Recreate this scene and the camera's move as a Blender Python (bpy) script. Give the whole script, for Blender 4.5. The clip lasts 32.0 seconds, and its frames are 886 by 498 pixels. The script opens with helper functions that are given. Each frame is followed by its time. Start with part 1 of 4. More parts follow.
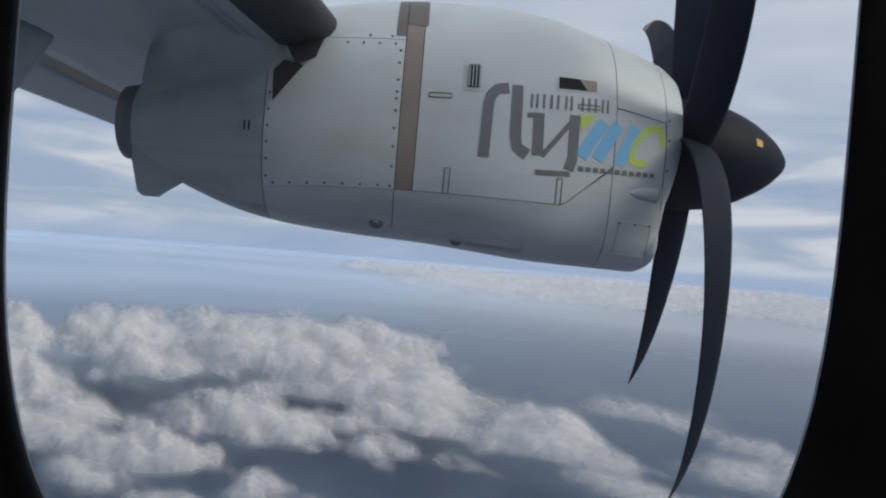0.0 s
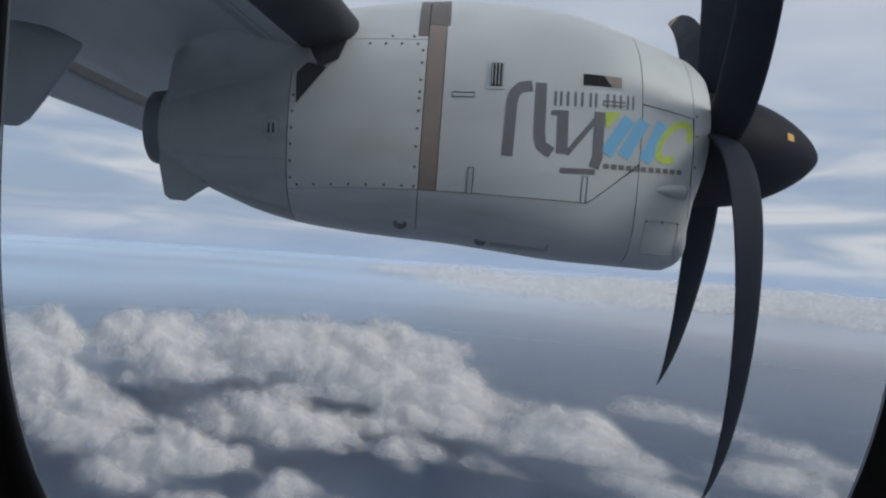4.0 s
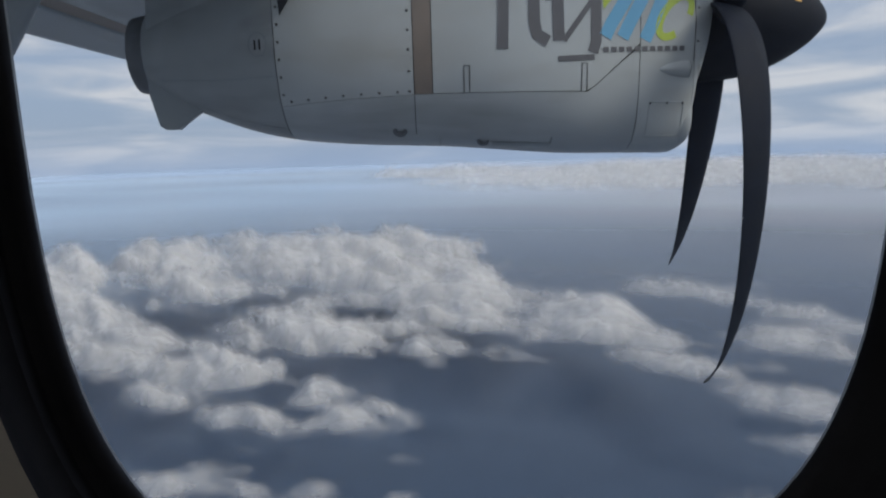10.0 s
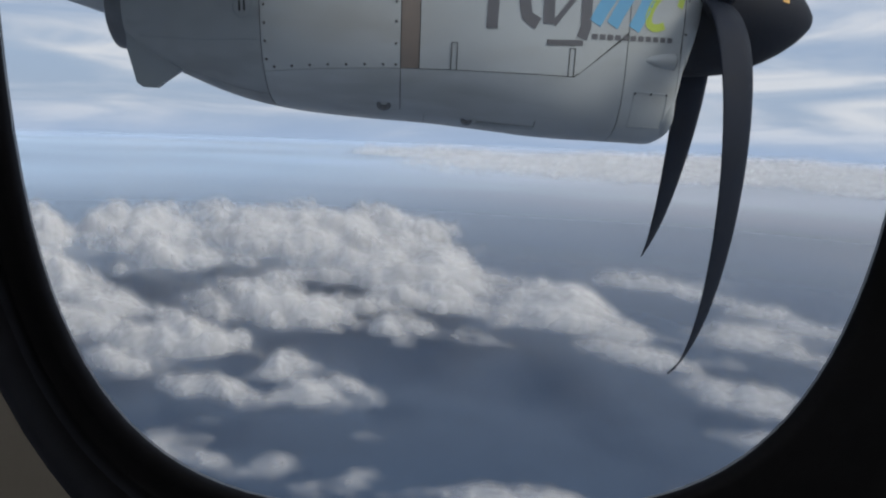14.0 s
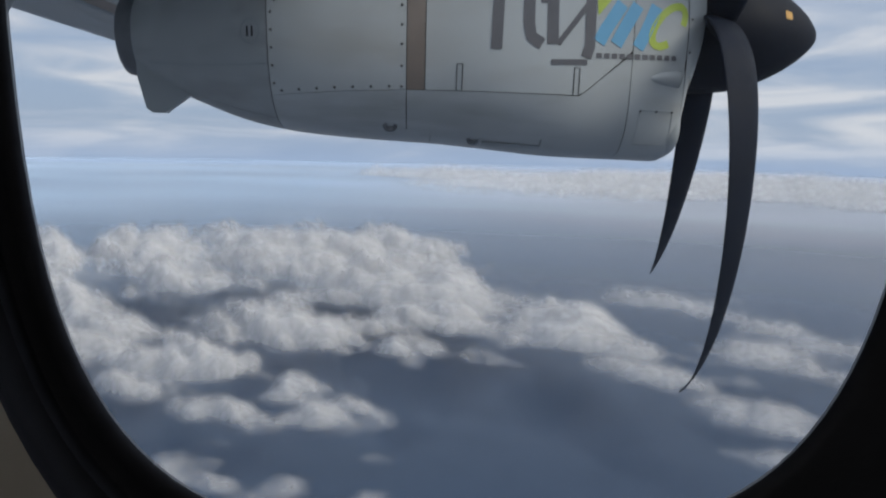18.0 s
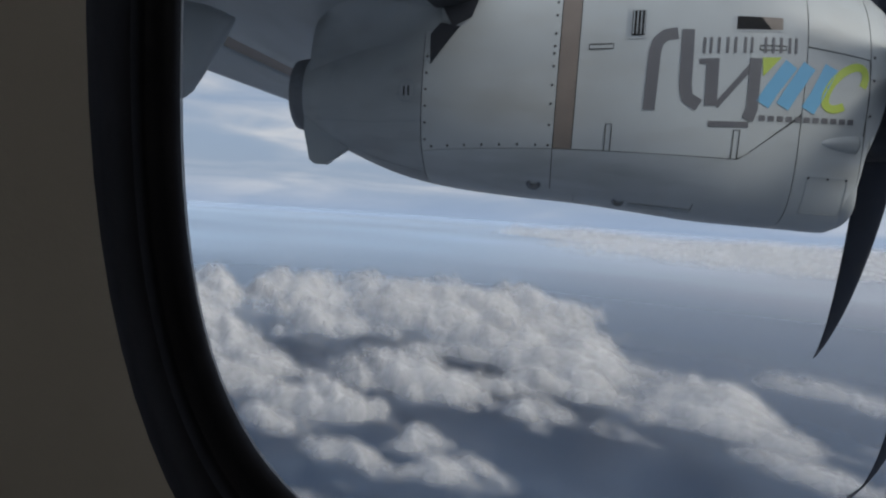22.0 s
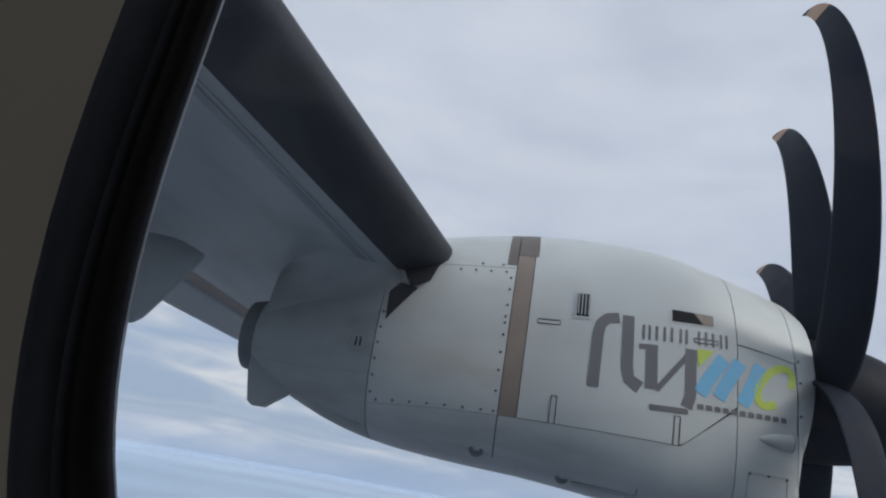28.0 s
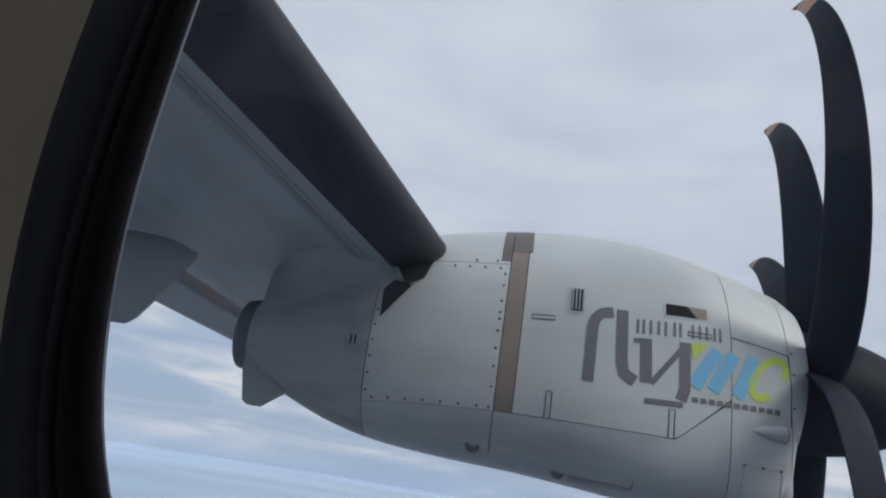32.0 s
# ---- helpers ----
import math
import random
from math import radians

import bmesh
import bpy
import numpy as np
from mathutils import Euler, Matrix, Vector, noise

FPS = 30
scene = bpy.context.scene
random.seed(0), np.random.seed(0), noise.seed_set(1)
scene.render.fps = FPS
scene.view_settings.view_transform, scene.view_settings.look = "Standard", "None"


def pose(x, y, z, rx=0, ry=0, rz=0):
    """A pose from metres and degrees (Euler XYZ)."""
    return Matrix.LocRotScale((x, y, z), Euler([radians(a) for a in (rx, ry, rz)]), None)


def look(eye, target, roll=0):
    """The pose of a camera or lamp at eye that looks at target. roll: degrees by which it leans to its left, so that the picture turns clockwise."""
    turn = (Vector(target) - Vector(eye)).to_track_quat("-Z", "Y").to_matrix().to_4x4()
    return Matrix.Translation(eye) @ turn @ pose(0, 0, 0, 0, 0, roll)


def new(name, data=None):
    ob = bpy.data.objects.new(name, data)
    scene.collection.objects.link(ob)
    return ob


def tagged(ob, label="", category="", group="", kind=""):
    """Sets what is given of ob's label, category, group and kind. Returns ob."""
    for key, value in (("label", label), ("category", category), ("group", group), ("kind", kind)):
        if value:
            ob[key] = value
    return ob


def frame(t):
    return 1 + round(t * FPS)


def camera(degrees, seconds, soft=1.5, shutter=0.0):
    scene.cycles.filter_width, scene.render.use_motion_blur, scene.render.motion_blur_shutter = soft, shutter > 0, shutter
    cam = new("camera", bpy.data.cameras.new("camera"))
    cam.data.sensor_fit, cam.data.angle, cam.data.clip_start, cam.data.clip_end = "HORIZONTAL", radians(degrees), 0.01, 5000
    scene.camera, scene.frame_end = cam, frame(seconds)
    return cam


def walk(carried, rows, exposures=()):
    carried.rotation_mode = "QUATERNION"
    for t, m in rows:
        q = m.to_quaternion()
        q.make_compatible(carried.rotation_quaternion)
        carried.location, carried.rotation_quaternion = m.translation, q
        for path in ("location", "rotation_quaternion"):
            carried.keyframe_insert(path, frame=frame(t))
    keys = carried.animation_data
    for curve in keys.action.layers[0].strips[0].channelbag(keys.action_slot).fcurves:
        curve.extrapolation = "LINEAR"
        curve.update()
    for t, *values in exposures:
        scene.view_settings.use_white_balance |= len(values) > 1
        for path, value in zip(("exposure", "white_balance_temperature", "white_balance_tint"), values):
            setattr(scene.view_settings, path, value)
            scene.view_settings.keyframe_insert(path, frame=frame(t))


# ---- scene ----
# x runs forward along the aircraft, y outward from the cabin, z up; the eye is near the origin.
# seconds, eye x y z, then heading from +y towards +x, climb and lean in degrees
PATH = [
    (0.0, -0.0741, -0.0140, -0.0208, 3.68, -0.11, 4.78),
    (0.5, -0.0723, -0.0109, -0.0226, 3.18, -0.25, 3.98),
    (1.0, -0.0721, -0.0098, -0.0250, 2.77, -0.24, 3.08),
    (1.5, -0.0718, -0.0087, -0.0274, 2.46, -0.33, 2.10),
    (2.0, -0.0718, -0.0078, -0.0295, 2.55, -0.65, 1.74),
    (2.5, -0.0725, -0.0071, -0.0306, 2.76, -0.86, 1.65),
    (3.0, -0.0732, -0.0044, -0.0304, 2.06, -0.87, 3.01),
    (3.5, -0.0732, -0.0001, -0.0291, 1.56, -0.25, 4.54),
    (5.5, -0.0736, -0.0004, -0.0282, 1.73, -0.05, 1.40),
    (6.0, -0.0748, -0.0043, -0.0284, 2.43, -0.62, 0.60),
    (6.5, -0.0758, -0.0054, -0.0285, 2.85, -0.92, -0.53),
    (7.0, -0.0765, -0.0049, -0.0278, 2.64, -1.03, 0.97),
    (7.5, -0.0762, -0.0047, -0.0264, 2.34, -1.24, 1.90),
    (8.0, -0.0754, -0.0058, -0.0242, 1.93, -1.51, 1.83),
    (8.5, -0.0752, -0.0075, -0.0206, 2.49, -2.89, 1.05),
    (9.0, -0.0752, -0.0084, -0.0162, 1.57, -5.73, -0.01),
    (9.5, -0.0750, -0.0085, -0.0121, 1.44, -7.63, -0.51),
    (10.0, -0.0744, -0.0091, -0.0091, 0.95, -9.12, -1.62),
    (10.5, -0.0735, -0.0100, -0.0081, 1.04, -9.91, -1.17),
    (11.0, -0.0737, -0.0094, -0.0091, 0.91, -10.21, -0.85),
    (11.5, -0.0758, -0.0076, -0.0121, 0.80, -10.37, -0.81),
    (12.0, -0.0784, -0.0061, -0.0167, 1.97, -11.36, 1.28),
    (12.5, -0.0804, -0.0047, -0.0221, 1.94, -12.10, 1.71),
    (13.0, -0.0815, -0.0035, -0.0262, 2.73, -11.02, 3.33),
    (13.5, -0.0804, -0.0042, -0.0263, 3.04, -10.78, 2.88),
    (15.5, -0.0799, -0.0050, -0.0235, 3.29, -10.79, 1.20),
    (16.0, -0.0811, -0.0043, -0.0220, 3.44, -10.49, 1.23),
    (16.5, -0.0824, -0.0034, -0.0232, 3.65, -9.91, 1.42),
    (17.0, -0.0829, -0.0032, -0.0249, 3.37, -9.49, 1.24),
    (17.5, -0.0820, -0.0035, -0.0256, 3.13, -9.22, 1.42),
    (18.0, -0.0805, -0.0033, -0.0268, 2.52, -9.02, 1.39),
    (18.5, -0.0788, -0.0016, -0.0297, 1.54, -8.66, 3.62),
    (19.0, -0.0789, 0.0010, -0.0332, -3.00, -7.81, 5.93),
    (19.5, -0.0819, 0.0058, -0.0358, -4.36, -6.95, 6.96),
    (20.0, -0.0847, 0.0106, -0.0377, -5.06, -6.14, 6.05),
    (20.5, -0.0855, 0.0132, -0.0392, -6.72, -5.49, 5.85),
    (21.0, -0.0851, 0.0139, -0.0401, -8.30, -4.67, 6.08),
    (21.5, -0.0844, 0.0132, -0.0407, -9.48, -4.37, 4.69),
    (22.0, -0.0839, 0.0124, -0.0412, -10.05, -4.27, 3.95),
    (22.5, -0.0845, 0.0129, -0.0411, -10.40, -4.12, 3.93),
    (23.0, -0.0858, 0.0152, -0.0422, -9.68, -3.96, 3.56),
    (23.5, -0.0869, 0.0178, -0.0464, -8.85, -2.71, 4.55),
    (24.0, -0.0874, 0.0198, -0.0508, -9.47, 3.99, 6.96),
    (24.5, -0.0872, 0.0209, -0.0536, -9.02, 6.77, 8.86),
    (25.0, -0.0867, 0.0214, -0.0565, -8.50, 9.12, 9.71),
    (25.5, -0.0863, 0.0216, -0.0605, -8.19, 11.14, 10.02),
    (26.0, -0.0861, 0.0211, -0.0645, -8.10, 13.36, 10.57),
    (26.5, -0.0862, 0.0209, -0.0683, -8.26, 15.54, 11.05),
    (28.5, -0.0855, 0.0222, -0.0749, -8.34, 20.30, 9.92),
    (29.0, -0.0847, 0.0231, -0.0796, -8.60, 20.59, 9.95),
    (29.5, -0.0841, 0.0219, -0.0792, -9.37, 20.35, 10.85),
    (30.0, -0.0836, 0.0210, -0.0776, -8.43, 20.41, 9.38),
    (30.5, -0.0838, 0.0210, -0.0764, -8.39, 20.30, 9.62),
    (31.0, -0.0842, 0.0216, -0.0758, -8.32, 20.16, 9.60),
    (31.5, -0.0843, 0.0228, -0.0761, -7.86, 19.89, 9.57),
    (32.0, -0.0843, 0.0247, -0.0781, -7.65, 19.58, 9.37),
]


def carried_pose(x, y, z, turn, climb, lean):
    a, b = radians(turn), radians(climb)
    way = Vector((math.sin(a) * math.cos(b), math.cos(a) * math.cos(b), math.sin(b)))
    eye = Vector((x, y, z))
    return look(eye, eye + way, lean)


cam = camera(70.0, 32.0, soft=2.2)
scene.cycles.transparent_max_bounces = 64
walk(cam, [(r[0], carried_pose(*r[1:])) for r in PATH],
     exposures=[(0.0, 0.02, 6200, 10), (3.0, -0.02, 6200, 10), (8.0, -0.10, 6200, 10), (10.0, -0.04, 6200, 10), (11.5, 0.05, 6200, 10), (13.0, 0.12, 6200, 10), (16.0, 0.12, 6200, 10), (17.0, 0.04, 6200, 10), (19.0, 0.08, 6200, 10), (21.0, -0.07, 6200, 10), (24.0, -0.10, 6200, 10), (27.0, 0.08, 6200, 10), (32.0, 0.10, 6200, 10)])

# ---------------------------------------------------------------- sky and sun
SUN_ELEVATION, SUN_AZIMUTH = 36, 112     # azimuth from +y towards +x
world = bpy.data.worlds.new("sky")
scene.world = world
world.use_nodes = True


class Nodes:
    """Short hand for building a node tree."""

    def __init__(self, tree):
        self.tree = tree
        tree.nodes.clear()

    def add(self, kind, sets=None, **links):
        n = self.tree.nodes.new(kind)
        for k, v in (sets or {}).items():
            if k == "ops":
                n.operation = v
            elif k == "blend":
                n.blend_type = v
            elif k == "dtype":
                n.data_type = v
            elif k == "sky":
                n.sky_type = v
            elif k == "attr":
                n.attribute_name = v
            elif k == "feature":
                n.feature = v
            elif k == "clamp":
                n.clamp = v
        for k, v in links.items():
            key = int(k[1:]) if k[0] == "i" and k[1:].isdigit() else k.replace("_", " ")
            s = n.inputs[key]
            if isinstance(v, tuple) and len(v) == 2 and hasattr(v[0], "outputs"):
                self.tree.links.new(v[0].outputs[v[1]], s)
            elif hasattr(v, "outputs"):
                self.tree.links.new(v.outputs[0], s)
            else:
                s.default_value = v
        return n

    def math(self, op, a, b=0.0):
        return self.add("ShaderNodeMath", {"ops": op}, i0=a, i1=b)

    def ramp(self, fac, stops):
        n = self.add("ShaderNodeValToRGB", i0=fac)
        els = n.color_ramp.elements
        while len(els) < len(stops):
            els.new(0.5)
        for e, (p, c) in zip(els, stops):
            e.position = p
            e.color = (*c, 1) if isinstance(c, tuple) else (c, c, c, 1)
        return n

    def mix(self, fac, a, b, blend="MIX"):
        n = self.add("ShaderNodeMix", {"dtype": "RGBA", "blend": blend})
        n.inputs[0].default_value = 0.5
        for s, v in ((n.inputs[0], fac), (n.inputs[6], a), (n.inputs[7], b)):
            if hasattr(v, "outputs"):
                out = v.outputs[2] if v.bl_idname == "ShaderNodeMix" else v.outputs[0]
                self.tree.links.new(out, s)
            else:
                s.default_value = (*v, 1) if isinstance(v, tuple) and len(v) == 3 else v
        return n


def col(n):
    return (n, 2) if n.bl_idname == "ShaderNodeMix" else n


w = Nodes(world.node_tree)
place = w.add("ShaderNodeTexCoord")
sep = w.add("ShaderNodeSeparateXYZ", i0=(place, 0))
sky = w.add("ShaderNodeTexSky", {"sky": "NISHITA"})
sky.sun_disc = False
sky.sun_elevation, sky.sun_rotation = radians(SUN_ELEVATION), radians(SUN_AZIMUTH)
clear = w.mix(1.0, sky, (0.1, 0.1, 0.1), "MULTIPLY")
# thin high overcast, with flat streaks lower down
flat = w.add("ShaderNodeMapping", i0=(place, 0), Scale=(1.5, 1.5, 9.5))
streak = w.add("ShaderNodeTexNoise", i0=flat, Scale=2.4, Detail=5.0, Roughness=0.52, Distortion=0.7)
soft_map = w.add("ShaderNodeMapping", i0=(place, 0), Scale=(2.0, 2.0, 4.5))
broad = w.add("ShaderNodeTexNoise", i0=soft_map, Scale=2.1, Detail=5.0, Roughness=0.55)
high = w.ramp((sep, 2), [(0.0, 0.0), (0.10, 0.15), (0.30, 0.9), (1.0, 1.0)])
veil_low = w.ramp((streak, 0), [(0.36, 0.30), (0.66, 1.0)])
veil_high = w.ramp((broad, 0), [(0.30, 0.95), (0.70, 1.0)])
veil = w.mix(high, veil_low, veil_high)
tone = w.ramp((broad, 0), [(0.32, (0.52, 0.55, 0.62)), (0.68, (0.615, 0.635, 0.70))])
haze_col = w.ramp((streak, 0), [(0.36, (0.31, 0.38, 0.52)), (0.50, (0.44, 0.49, 0.58)), (0.64, (0.66, 0.66, 0.68))])
cloudy = w.mix(high, haze_col, tone)
blue = w.mix(0.85, clear, (0.33, 0.41, 0.54))
above = w.mix(veil, blue, cloudy)
low = w.ramp(w.math("ADD", w.math("MULTIPLY", (sep, 2), 9.0), 0.5), [(0.18, 0.0), (0.75, 1.0)])
melted = w.mix(low, (0.35, 0.44, 0.60), above)
lit = w.add("ShaderNodeBackground", Color=col(melted), Strength=1.0)
w.add("ShaderNodeOutputWorld", i0=lit)

sun_lamp = bpy.data.lights.new("sun", "SUN")
sun_lamp.energy, sun_lamp.angle, sun_lamp.color = 1.45, radians(25), (1.0, 0.91, 0.77)
sun = new("sun", sun_lamp)
sun_dir = Vector((math.sin(radians(SUN_AZIMUTH)) * math.cos(radians(SUN_ELEVATION)),
                  math.cos(radians(SUN_AZIMUTH)) * math.cos(radians(SUN_ELEVATION)), math.sin(radians(SUN_ELEVATION))))
sun.matrix_world = look(sun_dir * 50, (0, 0, 0))


# ---------------------------------------------------------------- materials
def surface(name, colour, rough=0.5, metal=0.0, vary=0.12, grain=40.0, stain=3.0, bump=0.05, spec=0.5, dirt=None, stretch=(1, 1, 1), coat=0.0):
    m = bpy.data.materials.new(name)
    m.use_nodes = True
    n = Nodes(m.node_tree)
    tc = n.add("ShaderNodeTexCoord")
    mp = n.add("ShaderNodeMapping", i0=(tc, 3), Scale=stretch)
    fine = n.add("ShaderNodeTexNoise", i0=mp, Scale=grain, Detail=5.0, Roughness=0.6)
    wide = n.add("ShaderNodeTexNoise", i0=mp, Scale=stain, Detail=4.0, Roughness=0.55)
    lo = tuple(c * (1 - vary) for c in colour)
    hi = tuple(min(1, c * (1 + vary)) for c in colour)
    a = n.ramp((wide, 0), [(0.3, lo), (0.7, hi)])
    b = n.ramp((fine, 0), [(0.3, 1 - vary * 0.6), (0.7, 1.0)])
    c = n.mix(1.0, a, b, "MULTIPLY")
    if dirt:
        streaks = n.add("ShaderNodeMapping", i0=(tc, 3), Scale=dirt[1])
        d = n.add("ShaderNodeTexNoise", i0=streaks, Scale=1.0, Detail=6.0, Roughness=0.65)
        f = n.ramp((d, 0), [(0.48, 0.0), (0.75, dirt[2])])
        c = n.mix(f, c, dirt[0])
    r = n.ramp((wide, 0), [(0.3, max(0.02, rough - 0.07)), (0.7, min(1, rough + 0.07))])
    bp = n.add("ShaderNodeBump", Strength=bump, Distance=0.002, Height=(fine, 0))
    p = n.add("ShaderNodeBsdfPrincipled", Base_Color=col(c), Roughness=r, Metallic=metal, Normal=bp)
    p.inputs["Specular IOR Level"].default_value = spec
    p.inputs["Coat Weight"].default_value = coat
    n.add("ShaderNodeOutputMaterial", i0=p)
    return m


WHITE = surface("white_cowl_paint", (0.565, 0.60, 0.60), 0.42, vary=0.08, grain=14, stain=1.9, bump=0.03,
                dirt=((0.36, 0.34, 0.29), (1.4, 2.5, 4.5), 0.5))
GREYPAINT = surface("grey_wing_paint", (0.40, 0.435, 0.45), 0.5, vary=0.07, grain=18, stain=1.1, bump=0.03,
                    dirt=((0.22, 0.22, 0.21), (5.0, 1.0, 1.0), 0.5))
SEAM = surface("joint_sealant", (0.055, 0.055, 0.05), 0.8, vary=0.3)
# cowl paint darkened for the shade under the wing, with soot streaks on it
REARPAINT = surface("shaded_sooty_paint", (0.41, 0.44, 0.445), 0.48, vary=0.10, grain=12, stain=2.2, bump=0.03,
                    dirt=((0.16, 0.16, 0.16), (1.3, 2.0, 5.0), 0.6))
STRAP = surface("grey_strap_paint", (0.29, 0.325, 0.35), 0.5, vary=0.12, grain=30, stain=6)
BANDTOP = surface("dull_brown_band", (0.15, 0.135, 0.125), 0.55, vary=0.14, grain=30, stain=6)
BROWN = surface("bare_brown_band", (0.26, 0.215, 0.18), 0.5, vary=0.14, grain=30, stain=6)
RUBBER = surface("black_boot_rubber", (0.019, 0.022, 0.030), 0.62, vary=0.3, grain=60, stain=5, bump=0.1,
                 dirt=((0.07, 0.08, 0.09), (9.0, 2.0, 2.0), 0.35))
BLADE = surface("black_blade_paint", (0.008, 0.012, 0.023), 0.6, vary=0.25, grain=50, stain=6, bump=0.06, spec=0.10)
SPINNER = surface("black_spinner_paint", (0.008, 0.011, 0.019), 0.55, vary=0.2, grain=30, stain=5, spec=0.12)
TIP = surface("worn_tip_paint", (0.42, 0.25, 0.14), 0.6, vary=0.25, grain=40, stain=9)
ORANGE = surface("orange_mark", (0.75, 0.42, 0.10), 0.6)
EXHAUST = surface("sooty_exhaust_metal", (0.19, 0.205, 0.225), 0.55, metal=0.0, vary=0.3, grain=25, stain=5)
# near-black for openings, the darkness inside them put into the colour
DARK_INSIDE = surface("dark_inside", (0.012, 0.012, 0.012), 0.9)
STEEL = surface("rivet_steel", (0.13, 0.13, 0.13), 0.5, metal=0.3)
BELLY = surface("grey_belly_paint", (0.535, 0.57, 0.575), 0.40, vary=0.08, grain=14, stain=2.0, bump=0.03,
                dirt=((0.25, 0.25, 0.23), (1.0, 4.0, 4.0), 0.55))
LOGO_GREY = surface("mark_grey", (0.155, 0.155, 0.165), 0.45, vary=0.06)
LOGO_BLUE = surface("mark_blue", (0.20, 0.52, 0.78), 0.45, vary=0.06)
LOGO_GREEN = surface("mark_green", (0.55, 0.68, 0.10), 0.45, vary=0.06)
BEZEL = surface("black_window_surround", (0.023, 0.023, 0.027), 0.60, vary=0.35, grain=90, stain=14, bump=0.15, spec=0.12)
SEAL = surface("rubber_window_seal", (0.026, 0.027, 0.034), 0.5, vary=0.3, grain=120, stain=20, bump=0.2, spec=0.2)
# pale grey that paints the light caught along the pane's edge
PANE_EDGE = surface("acrylic_edge_highlight", (0.24, 0.25, 0.27), 0.35, vary=0.2, grain=60, stain=12)
CREAM = surface("beige_cabin_panel", (0.49, 0.465, 0.425), 0.6, vary=0.06, grain=160, stain=6, bump=0.12)
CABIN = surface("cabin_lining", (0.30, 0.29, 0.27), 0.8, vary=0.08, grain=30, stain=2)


def glass(name):
    m = bpy.data.materials.new(name)
    m.use_nodes = True
    n = Nodes(m.node_tree)
    see = n.add("ShaderNodeBsdfTransparent", Color=(0.97, 0.98, 0.98, 1))
    shine = n.add("ShaderNodeBsdfGlossy", Roughness=0.02)
    clean = n.add("ShaderNodeMixShader", i0=0.003, i1=see, i2=shine)
    tc = n.add("ShaderNodeTexCoord")
    wipe = n.add("ShaderNodeMapping", i0=(tc, 3), Scale=(14.0, 14.0, 5.0))
    smear = n.add("ShaderNodeTexNoise", i0=wipe, Scale=1.0, Detail=6.0, Roughness=0.6)
    film = n.ramp((smear, 0), [(0.3, 0.005), (0.7, 0.013)])
    mx = n.add("ShaderNodeMixShader", i0=film, i1=clean, i2=n.add("ShaderNodeBsdfTranslucent", Color=(0.85, 0.87, 0.9, 1)))
    n.add("ShaderNodeOutputMaterial", i0=mx)
    return m


GLASS = glass("window_acrylic")


def water():
    m = bpy.data.materials.new("sea_water")
    m.use_nodes = True
    n = Nodes(m.node_tree)
    tc = n.add("ShaderNodeTexCoord")
    wave = n.add("ShaderNodeTexNoise", i0=(tc, 3), Scale=0.35, Detail=6.0, Roughness=0.65)
    swell = n.add("ShaderNodeTexNoise", i0=(tc, 3), Scale=0.012, Detail=4.0, Roughness=0.5)
    c = n.ramp((swell, 0), [(0.3, (0.034, 0.056, 0.098)), (0.7, (0.050, 0.078, 0.128))])
    bp = n.add("ShaderNodeBump", Strength=0.025, Distance=0.5, Height=(wave, 0))
    p = n.add("ShaderNodeBsdfPrincipled", Base_Color=c, Roughness=0.12, Normal=bp, IOR=1.33)
    p.inputs["Specular Tint"].default_value = (0.68, 0.85, 1.0, 1)
    n.add("ShaderNodeOutputMaterial", i0=p)
    return m


def haze():
    m = bpy.data.materials.new("sea_haze")
    m.use_nodes = True
    n = Nodes(m.node_tree)
    tc = n.add("ShaderNodeTexCoord")
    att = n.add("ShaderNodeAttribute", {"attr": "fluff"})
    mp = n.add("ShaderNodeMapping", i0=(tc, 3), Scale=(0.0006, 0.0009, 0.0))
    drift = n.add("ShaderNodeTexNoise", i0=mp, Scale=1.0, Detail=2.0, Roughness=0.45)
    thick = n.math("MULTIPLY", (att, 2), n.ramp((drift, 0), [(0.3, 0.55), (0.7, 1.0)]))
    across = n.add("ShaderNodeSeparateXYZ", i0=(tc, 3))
    # haze put into the sheet's colour: bluish, turning whiter towards +x
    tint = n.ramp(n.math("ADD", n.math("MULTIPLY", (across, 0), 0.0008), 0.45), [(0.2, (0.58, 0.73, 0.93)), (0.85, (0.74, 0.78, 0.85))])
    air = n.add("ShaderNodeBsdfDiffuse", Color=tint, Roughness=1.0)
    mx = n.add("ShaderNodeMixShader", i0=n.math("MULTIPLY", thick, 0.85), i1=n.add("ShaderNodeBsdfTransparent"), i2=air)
    n.add("ShaderNodeOutputMaterial", i0=mx)
    return m


